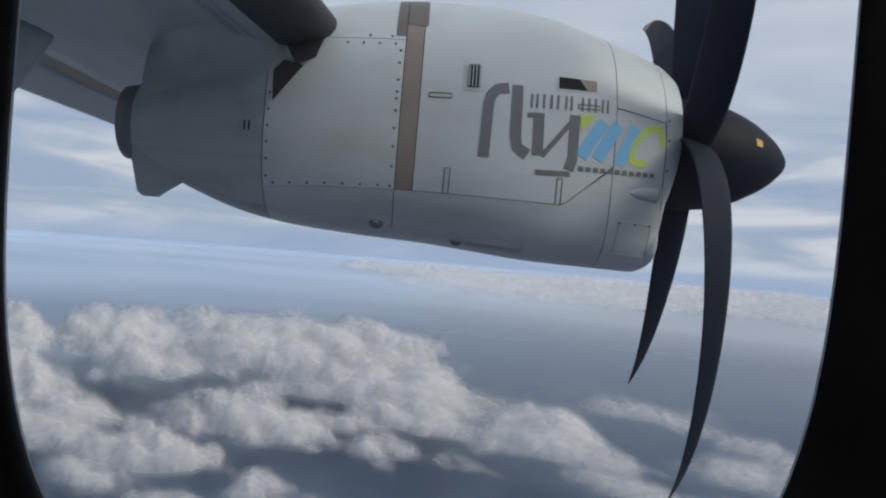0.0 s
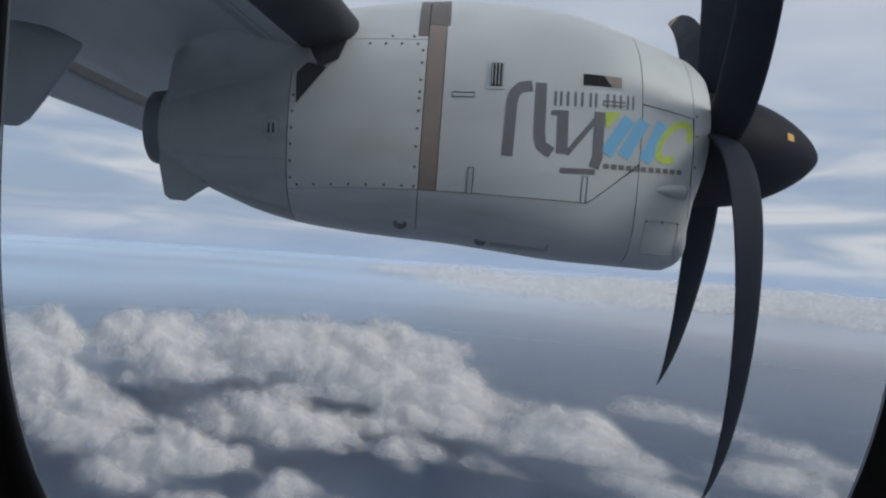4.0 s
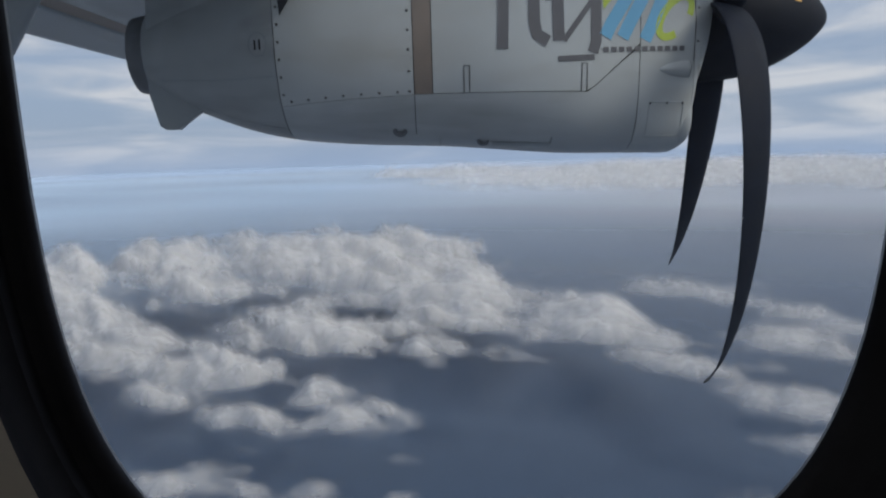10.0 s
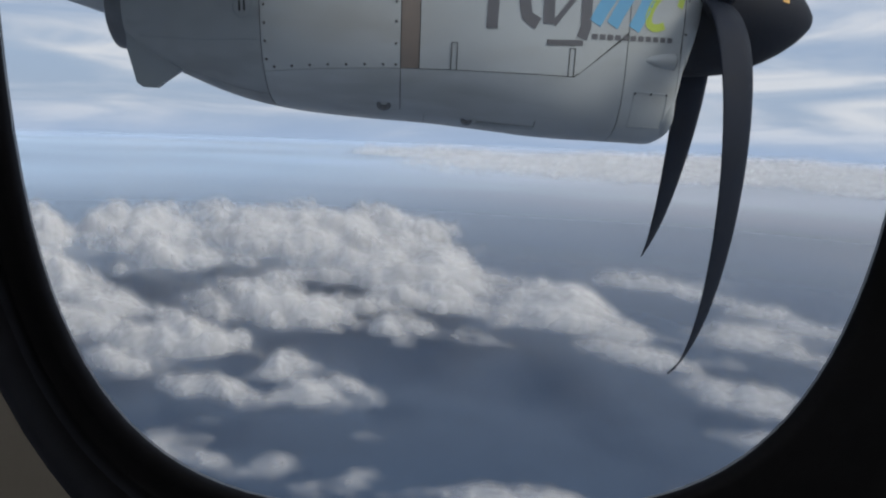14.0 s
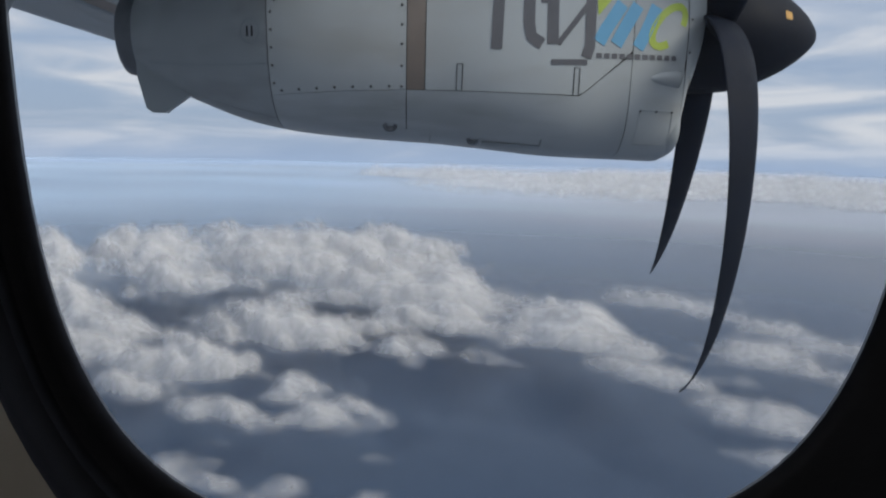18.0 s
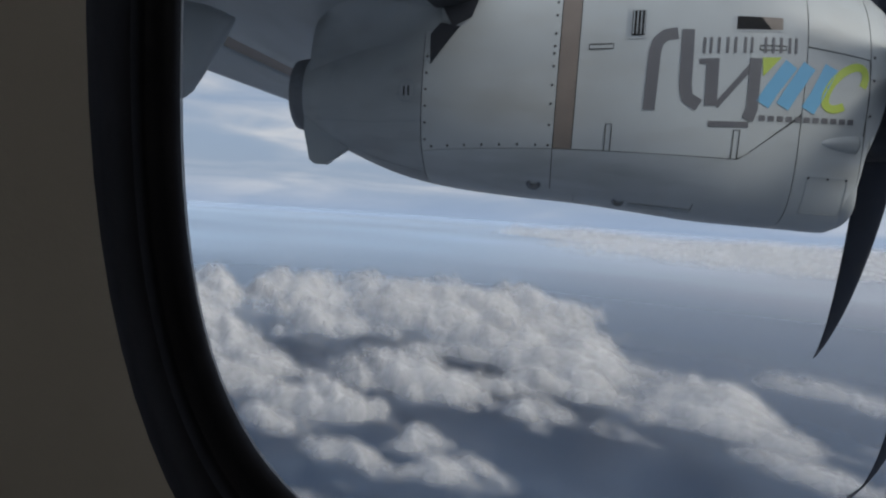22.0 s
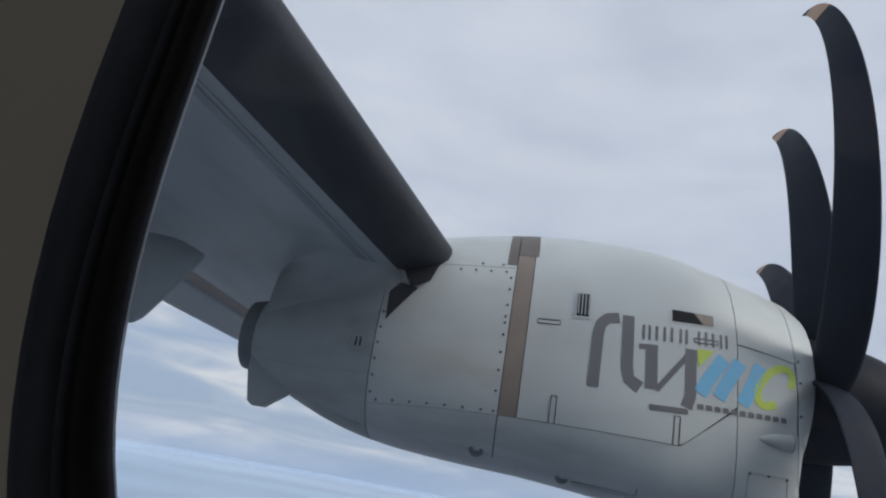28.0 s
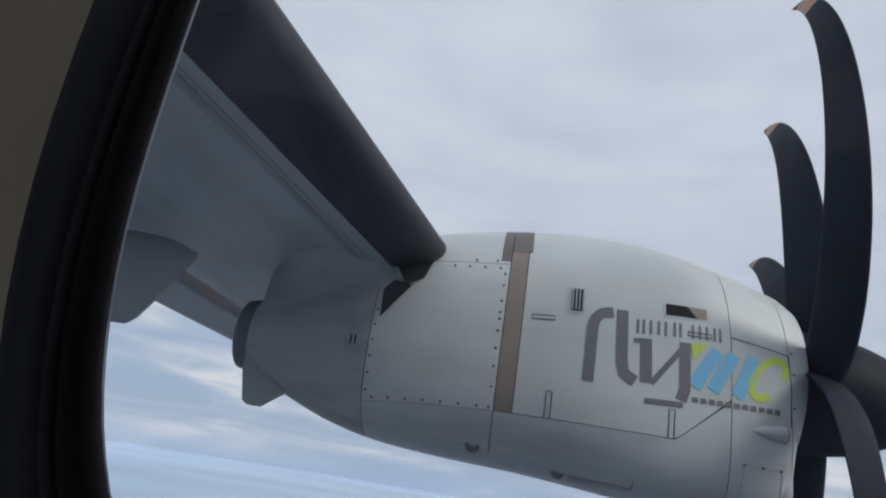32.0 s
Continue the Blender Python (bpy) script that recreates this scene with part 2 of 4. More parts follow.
def vapour(name, full):
    m = bpy.data.materials.new(name)
    m.use_nodes = True
    n = Nodes(m.node_tree)
    tc = n.add("ShaderNodeTexCoord")
    att = n.add("ShaderNodeAttribute", {"attr": "fluff"})
    wisp = n.add("ShaderNodeTexNoise", i0=(tc, 3), Scale=0.10, Detail=8.0, Roughness=0.60, Distortion=0.4)
    ragged = n.math("MULTIPLY", n.math("SUBTRACT", (wisp, 0), 0.5), 1.5)
    thick = n.math("ADD", (att, 2), n.math("MULTIPLY", ragged, n.ramp((att, 2), [(0.0, 0.0), (0.25, 1.0), (1.0, 0.55)])))
    body = n.ramp(thick, [(0.0, 0.0), (0.40, 0.45 * full), (0.80, full)])
    white = n.add("ShaderNodeBsdfDiffuse", Color=(0.88, 0.87, 0.86, 1), Roughness=1.0)
    thru = n.add("ShaderNodeBsdfTranslucent", Color=(0.88, 0.88, 0.885, 1))
    puff = n.add("ShaderNodeMixShader", i0=0.42, i1=white, i2=thru)
    clear_ = n.add("ShaderNodeBsdfTransparent")
    mx = n.add("ShaderNodeMixShader", i0=body, i1=clear_, i2=puff)
    n.add("ShaderNodeOutputMaterial", i0=mx)
    return m


# ---------------------------------------------------------------- mesh helpers
def mesh(name, verts, faces, material, smooth=True):
    me = bpy.data.meshes.new(name)
    me.from_pydata([tuple(map(float, v)) for v in verts], [], faces)
    me.materials.append(material)
    if smooth:
        me.polygons.foreach_set("use_smooth", [True] * len(me.polygons))
    me.update()
    return me


def part(name, me, parent=None, label=""):
    ob = new(name, me)
    if parent is not None:
        ob.parent = parent
    return tagged(ob, label) if label else ob


def bm_part(name, bm, material, parent=None, label="", smooth=False):
    me = bpy.data.meshes.new(name)
    bmesh.ops.recalc_face_normals(bm, faces=bm.faces)
    bm.to_mesh(me)
    bm.free()
    me.materials.append(material)
    if smooth:
        me.polygons.foreach_set("use_smooth", [True] * len(me.polygons))
    return part(name, me, parent, label)


def box(size, at, bevel=0.0, turn=None):
    bm = bmesh.new()
    bmesh.ops.create_cube(bm, size=1.0)
    bmesh.ops.scale(bm, vec=size, verts=bm.verts)
    if bevel:
        bmesh.ops.bevel(bm, geom=list(bm.edges), offset=bevel, segments=2, affect="EDGES", profile=0.5)
    if turn is not None:
        bmesh.ops.rotate(bm, cent=(0, 0, 0), matrix=turn, verts=bm.verts)
    bmesh.ops.translate(bm, vec=at, verts=bm.verts)
    return bm


def tube(rings, closed_ring=True, cap0=False, cap1=False):
    """Faces joining rings of equal length."""
    verts, faces, k = [], [], len(rings[0])
    for r in rings:
        verts += list(r)
    for i in range(len(rings) - 1):
        for j in range(k if closed_ring else k - 1):
            a, b = i * k + j, i * k + (j + 1) % k
            faces.append((a, b, b + k, a + k))
    if cap0:
        faces.append(tuple(reversed(range(k))))
    if cap1:
        faces.append(tuple(range((len(rings) - 1) * k, len(rings) * k)))
    return verts, faces


def smooth_curve(xs, ys, x):
    """Catmull-Rom through the given stations."""
    i = min(max(int(np.searchsorted(xs, x)) - 1, 0), len(xs) - 2)
    x0, x1 = xs[i], xs[i + 1]
    t = (x - x0) / (x1 - x0)
    m0 = (ys[i + 1] - ys[max(i - 1, 0)]) / (xs[i + 1] - xs[max(i - 1, 0)])
    m1 = (ys[min(i + 2, len(xs) - 1)] - ys[i]) / (xs[min(i + 2, len(xs) - 1)] - xs[i])
    h = x1 - x0
    return ((2 * t**3 - 3 * t**2 + 1) * ys[i] + (t**3 - 2 * t**2 + t) * h * m0
            + (-2 * t**3 + 3 * t**2) * ys[i + 1] + (t**3 - t**2) * h * m1)


def oval(cx, cz, a, b, n, y, count=96):
    pts = []
    for k in range(count):
        t = 2 * math.pi * k / count
        c, s = math.cos(t), math.sin(t)
        pts.append((cx + a * math.copysign(abs(c) ** (2 / n), c), y, cz + b * math.copysign(abs(s) ** (2 / n), s)))
    return pts


# ---------------------------------------------------------------- sea and clouds
SEA_Z = -150.0
rings = [[(r * math.cos(2 * math.pi * k / 96), r * math.sin(2 * math.pi * k / 96), SEA_Z) for k in range(96)]
         for r in (20, 120, 300, 700, 1500, 3000, 4900)]
v, f = tube(rings, cap0=True)
tagged(part("water", mesh("water", v, f, water())), "dark blue open sea far below the clouds", "sea", kind="structure")


def hashed(i, j, k):
    h = (i.astype(np.int64) * 374761393 + j.astype(np.int64) * 668265263 + k * 1274126177) & 0x7FFFFFFF
    h = ((h ^ (h >> 13)) * 1274126177) & 0x7FFFFFFF
    return ((h ^ (h >> 16)) & 0xFFFF) / 65535.0


def value_noise(x, y, k):
    i, j = np.floor(x), np.floor(y)
    u, v_ = x - i, y - j
    u, v_ = u * u * (3 - 2 * u), v_ * v_ * (3 - 2 * v_)
    return ((hashed(i, j, k) * (1 - u) + hashed(i + 1, j, k) * u) * (1 - v_)
            + (hashed(i, j + 1, k) * (1 - u) + hashed(i + 1, j + 1, k) * u) * v_)


def fbm(x, y, k, octaves=5):
    total, amp = 0, 0.5
    for o in range(octaves):
        total = total + amp * value_noise(x * 2**o + 17.3 * o, y * 2**o - 9.1 * o, k + o)
        amp *= 0.5
    return total


def puffs(x, y, k):
    """Rounded heaps: 1 at the middle of each cell's heap, 0 between them."""
    best = np.full_like(x, 9.0)
    i, j = np.floor(x), np.floor(y)
    for a in (-1, 0, 1):
        for b in (-1, 0, 1):
            px = i + a + 0.15 + 0.7 * hashed(i + a, j + b, k)
            py = j + b + 0.15 + 0.7 * hashed(i + a, j + b, k + 7)
            best = np.minimum(best, (x - px) ** 2 + (y - py) ** 2)
    return np.sqrt(np.maximum(0.0, 1 - best / 0.75))


# banks of cloud: bearing from +y towards +x in degrees, distance, half width in degrees, half depth in log distance, weight
BANKS = [
    (-30, 690, 6, 0.16, 1.0), (-22, 670, 8, 0.22, 1.1), (-14, 655, 8, 0.25, 1.2), (-7, 610, 8, 0.28, 1.25), (-2, 560, 6, 0.27, 1.2), (3, 520, 5, 0.19, 1.1),
    (8, 455, 6, 0.14, 1.12), (14, 425, 5, 0.11, 1.08), (20, 390, 5, 0.11, 1.0), (26, 345, 5, 0.09, 0.9), (31, 312, 5, 0.09, 0.9), (36, 290, 5, 0.08, 0.85),
    (-6, 430, 6, 0.18, 1.05), (-18, 445, 7, 0.11, 1.05), (-27, 560, 6, 0.10, 1.0), (7, 385, 4, 0.07, 0.7), (-1, 375, 4, 0.13, 1.0), (-14, 480, 6, 0.14, 0.9),
    (14, 590, 5, 0.06, 0.78), (23, 545, 6, 0.06, 0.76), (32, 480, 7, 0.07, 0.76), (40, 420, 6, 0.07, 0.74), (27, 425, 5, 0.05, 0.66),
    (-29, 510, 5, 0.10, 1.05), (-25, 445, 5, 0.10, 1.05), (-20, 365, 5, 0.085, 1.05), (-14, 312, 5, 0.07, 1.05), (-9, 286, 5, 0.05, 1.0), (-5, 276, 4, 0.04, 0.85),
    (-22, 245, 4.5, 0.08, 1.1), (-18, 226, 3, 0.06, 0.9), (-12.5, 222, 4, 0.05, 1.1), (-7, 204, 5, 0.05, 1.1), (1, 198, 6, 0.035, 1.0), (8, 198, 5, 0.035, 1.0), (15, 199, 4, 0.035, 1.0),
    (-1, 243, 3, 0.025, 0.72), (30, 222, 5, 0.06, 1.0), (-30, 172, 9, 0.06, 0.9), (-2, 160, 9, 0.05, 0.9), (22, 165, 9, 0.05, 0.9),
    (20, 2150, 19, 0.20, 1.25), (36, 1800, 8, 0.12, 0.95), (-46, 400, 10, 0.5, 0.9), (50, 350, 7, 0.4, 0.6)]


def cloud_depth(x, y):
    """How deep the cloud stands over each place, how far heights are stretched there, and how dense it is."""
    d, deg = np.hypot(x, y), np.degrees(np.arctan2(x, y))
    field = np.zeros_like(x)
    for b0, d0, sb, sd, wt in BANKS:
        q = ((deg - b0) / sb) ** 2 + (np.log(d / d0) / sd) ** 2
        field = np.maximum(field, wt * np.exp(-0.5 * q**1.2))
    wx, wy = x + 26 * (fbm(x / 70, y / 70, 3, 5) - 0.5), y + 26 * (fbm(x / 70, y / 70, 203, 5) - 0.5)
    # the banks lie slantwise, longer than they are wide
    wx, wy = 0.66 * (0.86 * wx - 0.5 * wy), 1.1 * (0.5 * wx + 0.86 * wy)
    far = np.clip((d - 1000) / 800, 0, 1)
    near = np.clip((560 - d) / 300, 0, 1)
    rough = (0.9 * (fbm(wx / 75, wy / 75, 11, 6) - 0.49) + 2.7 * (fbm(wx / 36, wy / 30, 71, 5) - 0.49)) * (1 - far) + 1.6 * (fbm(wx / 260, wy / 260, 13, 5) - 0.49) * far
    dens = 1 - np.exp(-1.0 * np.maximum(0, field - 0.46 + rough * np.clip(field / 0.32, 0, 1)))
    # the banks ahead of the propeller are thinner
    dens = np.clip(dens * (1.10 + 0.9 * far), 0, 1) * (1 - 0.42 * np.clip((350 - d) / 110, 0, 1)) * (1 - 0.30 * np.clip((deg - 4) / 14, 0, 1) * (1 - far))

    def heaps(sx):
        jx, jy = 9 * sx * (fbm(wx / (18 * sx), wy / (18 * sx), 131, 4) - 0.5), 9 * sx * (fbm(wx / (18 * sx), wy / (18 * sx), 151, 4) - 0.5)
        ux, uy = wx + jx, wy + jy
        return (0.46 * puffs(ux / (40 * sx), uy / (40 * sx), 21) + 0.34 * puffs(ux / (19 * sx), uy / (19 * sx), 33)
                + 0.10 * puffs(ux / (9 * sx), uy / (9 * sx), 45) + 0.22 * fbm(wx / (30 * sx), wy / (30 * sx), 171, 4))

    heap = (heaps(0.62) * near + heaps(1.15) * (1 - near)) * (1 - far) + heaps(7.0) * far
    heap = np.clip((heap - 0.16) * 1.5, 0.02, 1.4)
    return dens**0.8 * (1.5 + (24 - 14 * far) * heap) + 2.0 * dens, np.clip(d / 420, 0.38, 1.6) + 3.4 * far


# the clouds are built of many thin sheets of vapour that lean back one behind another, each open where there is no cloud
CLOUD_BASE = -126.0
NB, NH = 400, 13
bearings = np.radians(np.linspace(-50, 50, NB))
reach_ = [150.0]
while reach_[-1] < 2700:
    reach_.append(reach_[-1] * (1.0125 if reach_[-1] < 1000 else 1.035))


def vapour_sheets(first, last, material):
    d0 = np.array(reach_[first:last])
    up = np.linspace(0, 1, NH) ** 1.25 * 25
    D0, U, B = np.meshgrid(d0, up, bearings, indexing="ij")
    lean = np.clip(D0 / 420, 0.38, 1.6) + 3.4 * np.clip((D0 - 1000) / 800, 0, 1)
    # no sheet runs on one circle: each wavers
    D1 = D0 * (1 + 0.010 * (fbm(np.degrees(B) * 0.35 + D0, D0 * 0.31, 401, 3) - 0.5)) + 0.75 * lean * U
    X, Y = D1 * np.sin(B), D1 * np.cos(B)
    depth, tall = cloud_depth(X, Y)
    fluff = np.clip((depth - U) / 8.0, 0, 1) * np.clip(0.18 + U / 5, 0, 1)
    Z = CLOUD_BASE + tall * U + 7 * np.clip((D0 - 1000) / 800, 0, 1)
    # slope of the cloud's top, outward and sideways, for soft round shading
    out = np.gradient(depth, axis=0) / np.gradient(D1, axis=0) * tall
    side = np.gradient(depth, axis=2) / (D1 * (bearings[1] - bearings[0])) * tall
    sx_, sy_ = out * np.sin(B) + side * np.cos(B), out * np.cos(B) - side * np.sin(B)
    k, nh, nb = X.shape
    idx = np.arange(k * nh * nb).reshape(k, nh, nb)
    quads = np.stack([idx[:, :-1, :-1], idx[:, :-1, 1:], idx[:, 1:, 1:], idx[:, 1:, :-1]], -1).reshape(-1, 4)
    fl = fluff.ravel()
    quads = quads[fl[quads].max(1) > 0.01]
    used = np.unique(quads)
    remap = np.zeros(k * nh * nb, dtype=np.int64)
    remap[used] = np.arange(len(used))
    me = bpy.data.meshes.new("vapour_sheets")
    me.from_pydata(np.stack([X.ravel()[used], Y.ravel()[used], Z.ravel()[used]], -1), [], remap[quads])
    me.polygons.foreach_set("use_smooth", np.ones(len(me.polygons), dtype=bool))
    at = me.attributes.new("fluff", "FLOAT", "POINT")
    at.data.foreach_set("value", fl[used].astype(np.float32))
    me.materials.append(material)
    me.update()
    steep = 2.2 / tall.ravel()[used] ** 0.75
    nrm = np.stack([-steep * sx_.ravel()[used], -steep * sy_.ravel()[used] - 0.10, np.ones(len(used))], -1)
    me.normals_split_custom_set_from_vertices((nrm / np.linalg.norm(nrm, axis=1)[:, None]).tolist())
    return me


VAPOUR = vapour("cloud_vapour", 0.36)
n_near = sum(d < 1000 for d in reach_)
clouds = tagged(part("cloud_field", vapour_sheets(0, n_near, VAPOUR)), "broken white cumulus clouds over the hazy sea", "clouds", kind="stuff")
tagged(part("far_cloud_bank", vapour_sheets(n_near, len(reach_), vapour("far_cloud_vapour", 0.60))), "bright far bank of cloud on the horizon", "clouds", kind="stuff")
# unseen cloud sheet below, behind and beside the aircraft, added to light its underside
deck = []
for r in (25, 60, 100, 138):
    deck.append([(r * math.sin(t), r * math.cos(t), -121) for t in np.linspace(0, 2 * math.pi, 72, endpoint=False)])
v, f = tube(deck, cap0=True)
v2, f2 = tube([[(r * math.sin(t), r * math.cos(t), -121 - r * 0.002) for t in np.linspace(radians(52), radians(308), 90)] for r in (138, 220, 380, 700, 1300, 2500, 4300)], closed_ring=False)
dk = mesh("bounce_deck", v + v2, f + [tuple(i + len(v) for i in q) for q in f2], VAPOUR)
at = dk.attributes.new("fluff", "FLOAT", "POINT")
at.data.foreach_set("value", np.full(len(dk.vertices), 0.45, dtype=np.float32))
tagged(part("bounce_deck", dk, clouds), "unseen cloud sheet added to bounce light onto the aircraft's underside")
# thin sheet over the far sea; its colour and opacity stand in for haze
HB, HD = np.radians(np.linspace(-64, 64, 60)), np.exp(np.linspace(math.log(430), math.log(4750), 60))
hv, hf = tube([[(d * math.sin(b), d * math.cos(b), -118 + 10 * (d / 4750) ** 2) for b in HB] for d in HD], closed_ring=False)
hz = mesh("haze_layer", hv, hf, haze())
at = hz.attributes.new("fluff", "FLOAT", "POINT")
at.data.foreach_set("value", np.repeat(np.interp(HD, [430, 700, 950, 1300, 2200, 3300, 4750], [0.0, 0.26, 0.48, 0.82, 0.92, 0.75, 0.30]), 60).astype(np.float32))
tagged(part("haze_layer", hz), "thin bluish sheet with haze painted in its colour over the far sea", "haze", kind="stuff")

# ---------------------------------------------------------------- engine nacelle
# stations along x: centre y, top z, bottom z, half width, fullness above and below
ST = [(-1.503, 3.457, 0.7, 0.31, 0.17, 2.0, 2.0), (-1.29, 3.446, 0.8, 0.22, 0.27, 2.1, 2.2), (-0.999, 3.441, 0.98, 0.11, 0.4, 2.2, 2.4),
      (-0.726, 3.427, 1.12, 0.05, 0.51, 2.2, 2.8), (-0.394, 3.418, 1.2, 0.02, 0.55, 2.2, 3.0), (0.015, 3.416, 1.25, 0.0, 0.56, 2.2, 3.1),
      (0.311, 3.416, 1.255, -0.025, 0.56, 2.2, 3.4), (0.597, 3.421, 1.235, -0.05, 0.54, 2.2, 4.0), (0.883, 3.433, 1.172, -0.058, 0.488, 2.1, 4.2),
      (1.08, 3.442, 1.12, -0.06, 0.445, 2.0, 4.2), (1.181, 3.451, 1.089, -0.045, 0.41, 2.0, 3.8), (1.232, 3.458, 1.07, 0.1, 0.38, 2.0, 2.6),
      (1.292, 3.466, 1.025, 0.25, 0.345, 2.0, 2.0)]
SX = [s[0] for s in ST]


def station(x):
    return [smooth_curve(SX, [s[k] for s in ST], x) for k in range(1, 7)]


def skin(x, th, off=0.0):
    """A point of the cowl: th 0 on the cabin side, 90 degrees on top."""
    yc, zt, zb, hw, n1, n2 = station(x)
    zc, h = (zt + zb) / 2, (zt - zb) / 2
    c, s = math.cos(th), math.sin(th)
    n = n1 if s > 0 else n2
    return (x, yc - (hw + off) * math.copysign(abs(c) ** (2 / n), c), zc + (h + off) * math.copysign(abs(s) ** (2 / n), s))


def angle(x, z):
    """The skin angle on the cabin side at height z."""
    yc, zt, zb, hw, n1, n2 = station(x)
    t = max(-1, min(1, (z - (zt + zb) / 2) / ((zt - zb) / 2)))
    return math.asin(math.copysign(abs(t) ** ((n1 if t > 0 else n2) / 2), t))


def on_skin(x, z, off=0.0):
    return skin(x, angle(x, z), off)


def patch(x0, x1, lo, hi, off=0.004, nx=16, nt=24):
    """A skin panel with its own thickness; lo and hi give the edge angles at x."""
    verts, faces = [], []
    for lay in (off, -0.002):
        for i in range(nx + 1):
            x = x0 + (x1 - x0) * i / nx
            a, b = lo(x), hi(x)
            for j in range(nt + 1):
                verts.append(skin(x, a + (b - a) * j / nt, lay))
    k, m = nt + 1, (nx + 1) * (nt + 1)
    for i in range(nx):
        for j in range(nt):
            a = i * k + j
            faces.append((a, a + 1, a + k + 1, a + k))
    rim = [(i * k, (i + 1) * k) for i in range(nx)] + [(i * k + nt, (i + 1) * k + nt) for i in range(nx)]
    rim += [(j, j + 1) for j in range(nt)] + [(nx * k + j, nx * k + j + 1) for j in range(nt)]
    for p, q in rim:                       # edge faces on corners of their own keep the panel's rim crisp
        n0 = len(verts)
        verts += [verts[p], verts[q], verts[q + m], verts[p + m]]
        faces.append((n0, n0 + 1, n0 + 2, n0 + 3))
    return verts, faces


nacelle = tagged(new("engine_nacelle"), "white painted turboprop engine nacelle slung under the wing", "engine nacelle")
nacelle.location = (0, 3.45, 0.6)
bpy.context.view_layer.update()


FLAT = ("seam", "hatch_outline", "grey_stroke", "blue_stroke", "green_curl", "small_grey_bar", "louvre", "port_slit", "keel_strip")


def n_part(name, vf, material, label="", smooth=True, parent=None):
    ob = part(name, mesh(name, vf[0], vf[1], material, smooth and name not in FLAT), parent or nacelle, label)
    if parent is None:
        ob.matrix_parent_inverse = Matrix.Translation(nacelle.location).inverted()
    return ob


core_rings = [[skin(x, 2 * math.pi * k / 72) for k in range(72)] for x in np.linspace(-1.503, 1.292, 70)]
n_part("core", tube(core_rings, cap0=False, cap1=False), SEAM, "dark joint lines between the panels")

G = 0.0022  # half the joint between panels


def low_line(x):
    """Height of the long lower joint, a little arched."""
    return float(np.interp(x, [-0.752, -0.45, -0.134, 0.12, 0.65], [0.200, 0.219, 0.231, 0.231, 0.224]))


DOOR_LOW = lambda x: angle(x, low_line(x) if x < 0.65 else 0.224 + (x - 0.65) * 0.83)
FAR_LOW = lambda x: math.pi - angle(x, 0.215)
SIDE_TOP = lambda x: angle(x, 0.90 + 0.05 * (x + 0.45))
NOSE_LINE = lambda x: angle(x, 0.712 - 0.10 * (x - 0.893))

n_part("rear_fairing", patch(-1.498, -0.752 - G, lambda x: -1.05, lambda x: 4.19, nx=24, nt=60), REARPAINT, "sooty grey-white rear fairing with the wing's shade in its colour")
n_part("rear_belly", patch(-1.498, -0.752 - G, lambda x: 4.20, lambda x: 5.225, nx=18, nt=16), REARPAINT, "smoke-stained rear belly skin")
n_part("aft_side_panel", patch(-0.752 + G, -0.134 - G, lambda x: angle(x, low_line(x)) + 0.002, SIDE_TOP, nx=14), WHITE, "screwed off-white side panel")
n_part("aft_top_panel", patch(-0.752 + G, -0.134 - G, lambda x: SIDE_TOP(x) + 0.006, FAR_LOW, nx=14, nt=40), WHITE)
n_part("band", patch(-0.134 + G, -0.052 - G, lambda x: angle(x, low_line(x)) + 0.004, lambda x: angle(x, 1.0), off=0.005, nx=4, nt=24), BROWN, "brown unpainted band")
n_part("band_top", patch(-0.134 + G, -0.034 - G, lambda x: angle(x, 1.0) + 0.004, FAR_LOW, off=0.006, nx=4, nt=30), BANDTOP, "darker brown band over the top")
n_part("band_patch", patch(-0.182, -0.136, lambda x: angle(x, 0.935), lambda x: 2.2, off=0.006, nx=4, nt=16), BANDTOP, "dark worn patch beside the band")
n_part("cowl_door", patch(-0.052 + G, 0.893 - G, lambda x: DOOR_LOW(x) + 0.005, FAR_LOW, nx=26, nt=60), WHITE, "large white cowl door")
n_part("belly", patch(-0.752 + G, 0.893 - G, lambda x: math.pi - angle(x, 0.20) , lambda x: 2 * math.pi + (angle(x, low_line(x)) if x < -0.134 else DOOR_LOW(x)) - 0.004, nx=40, nt=40), BELLY, "grey-white belly skin")
n_part("nose_upper", patch(0.893 + G, 1.182 - G, lambda x: NOSE_LINE(x) + 0.005, lambda x: math.pi - NOSE_LINE(x), nx=10, nt=40), WHITE)
n_part("nose_lower", patch(0.893 + G, 1.182 - G, lambda x: math.pi - NOSE_LINE(x) + 0.005, lambda x: 2 * math.pi + NOSE_LINE(x) - 0.005, nx=10, nt=50), WHITE)
n_part("nose_ring", patch(1.182 + G, 1.294, lambda x: -math.pi / 2, lambda x: 1.5 * math.pi, nx=10, nt=72), WHITE)
# front face behind the spinner
yc, zt, zb, hw, _, _ = station(1.292)
face = [[(1.290, yc + r * math.cos(2 * math.pi * k / 48), (zt + zb) / 2 + r * math.sin(2 * math.pi * k / 48)) for k in range(48)] for r in (0.352, 0.30, 0.02)]
n_part("front_bulkhead", tube(face, cap1=True), BLADE, "black gap behind the spinner")


# chin intake under the nose
def chin_ring(x, zc, h, hw, n=2.7, count=56):
    return [(x, 3.452 + hw * math.copysign(abs(math.cos(t)) ** (2 / n), math.cos(t)), zc + h * math.copysign(abs(math.sin(t)) ** (2 / n), math.sin(t)))
            for t in [2 * math.pi * k / count for k in range(count)]]


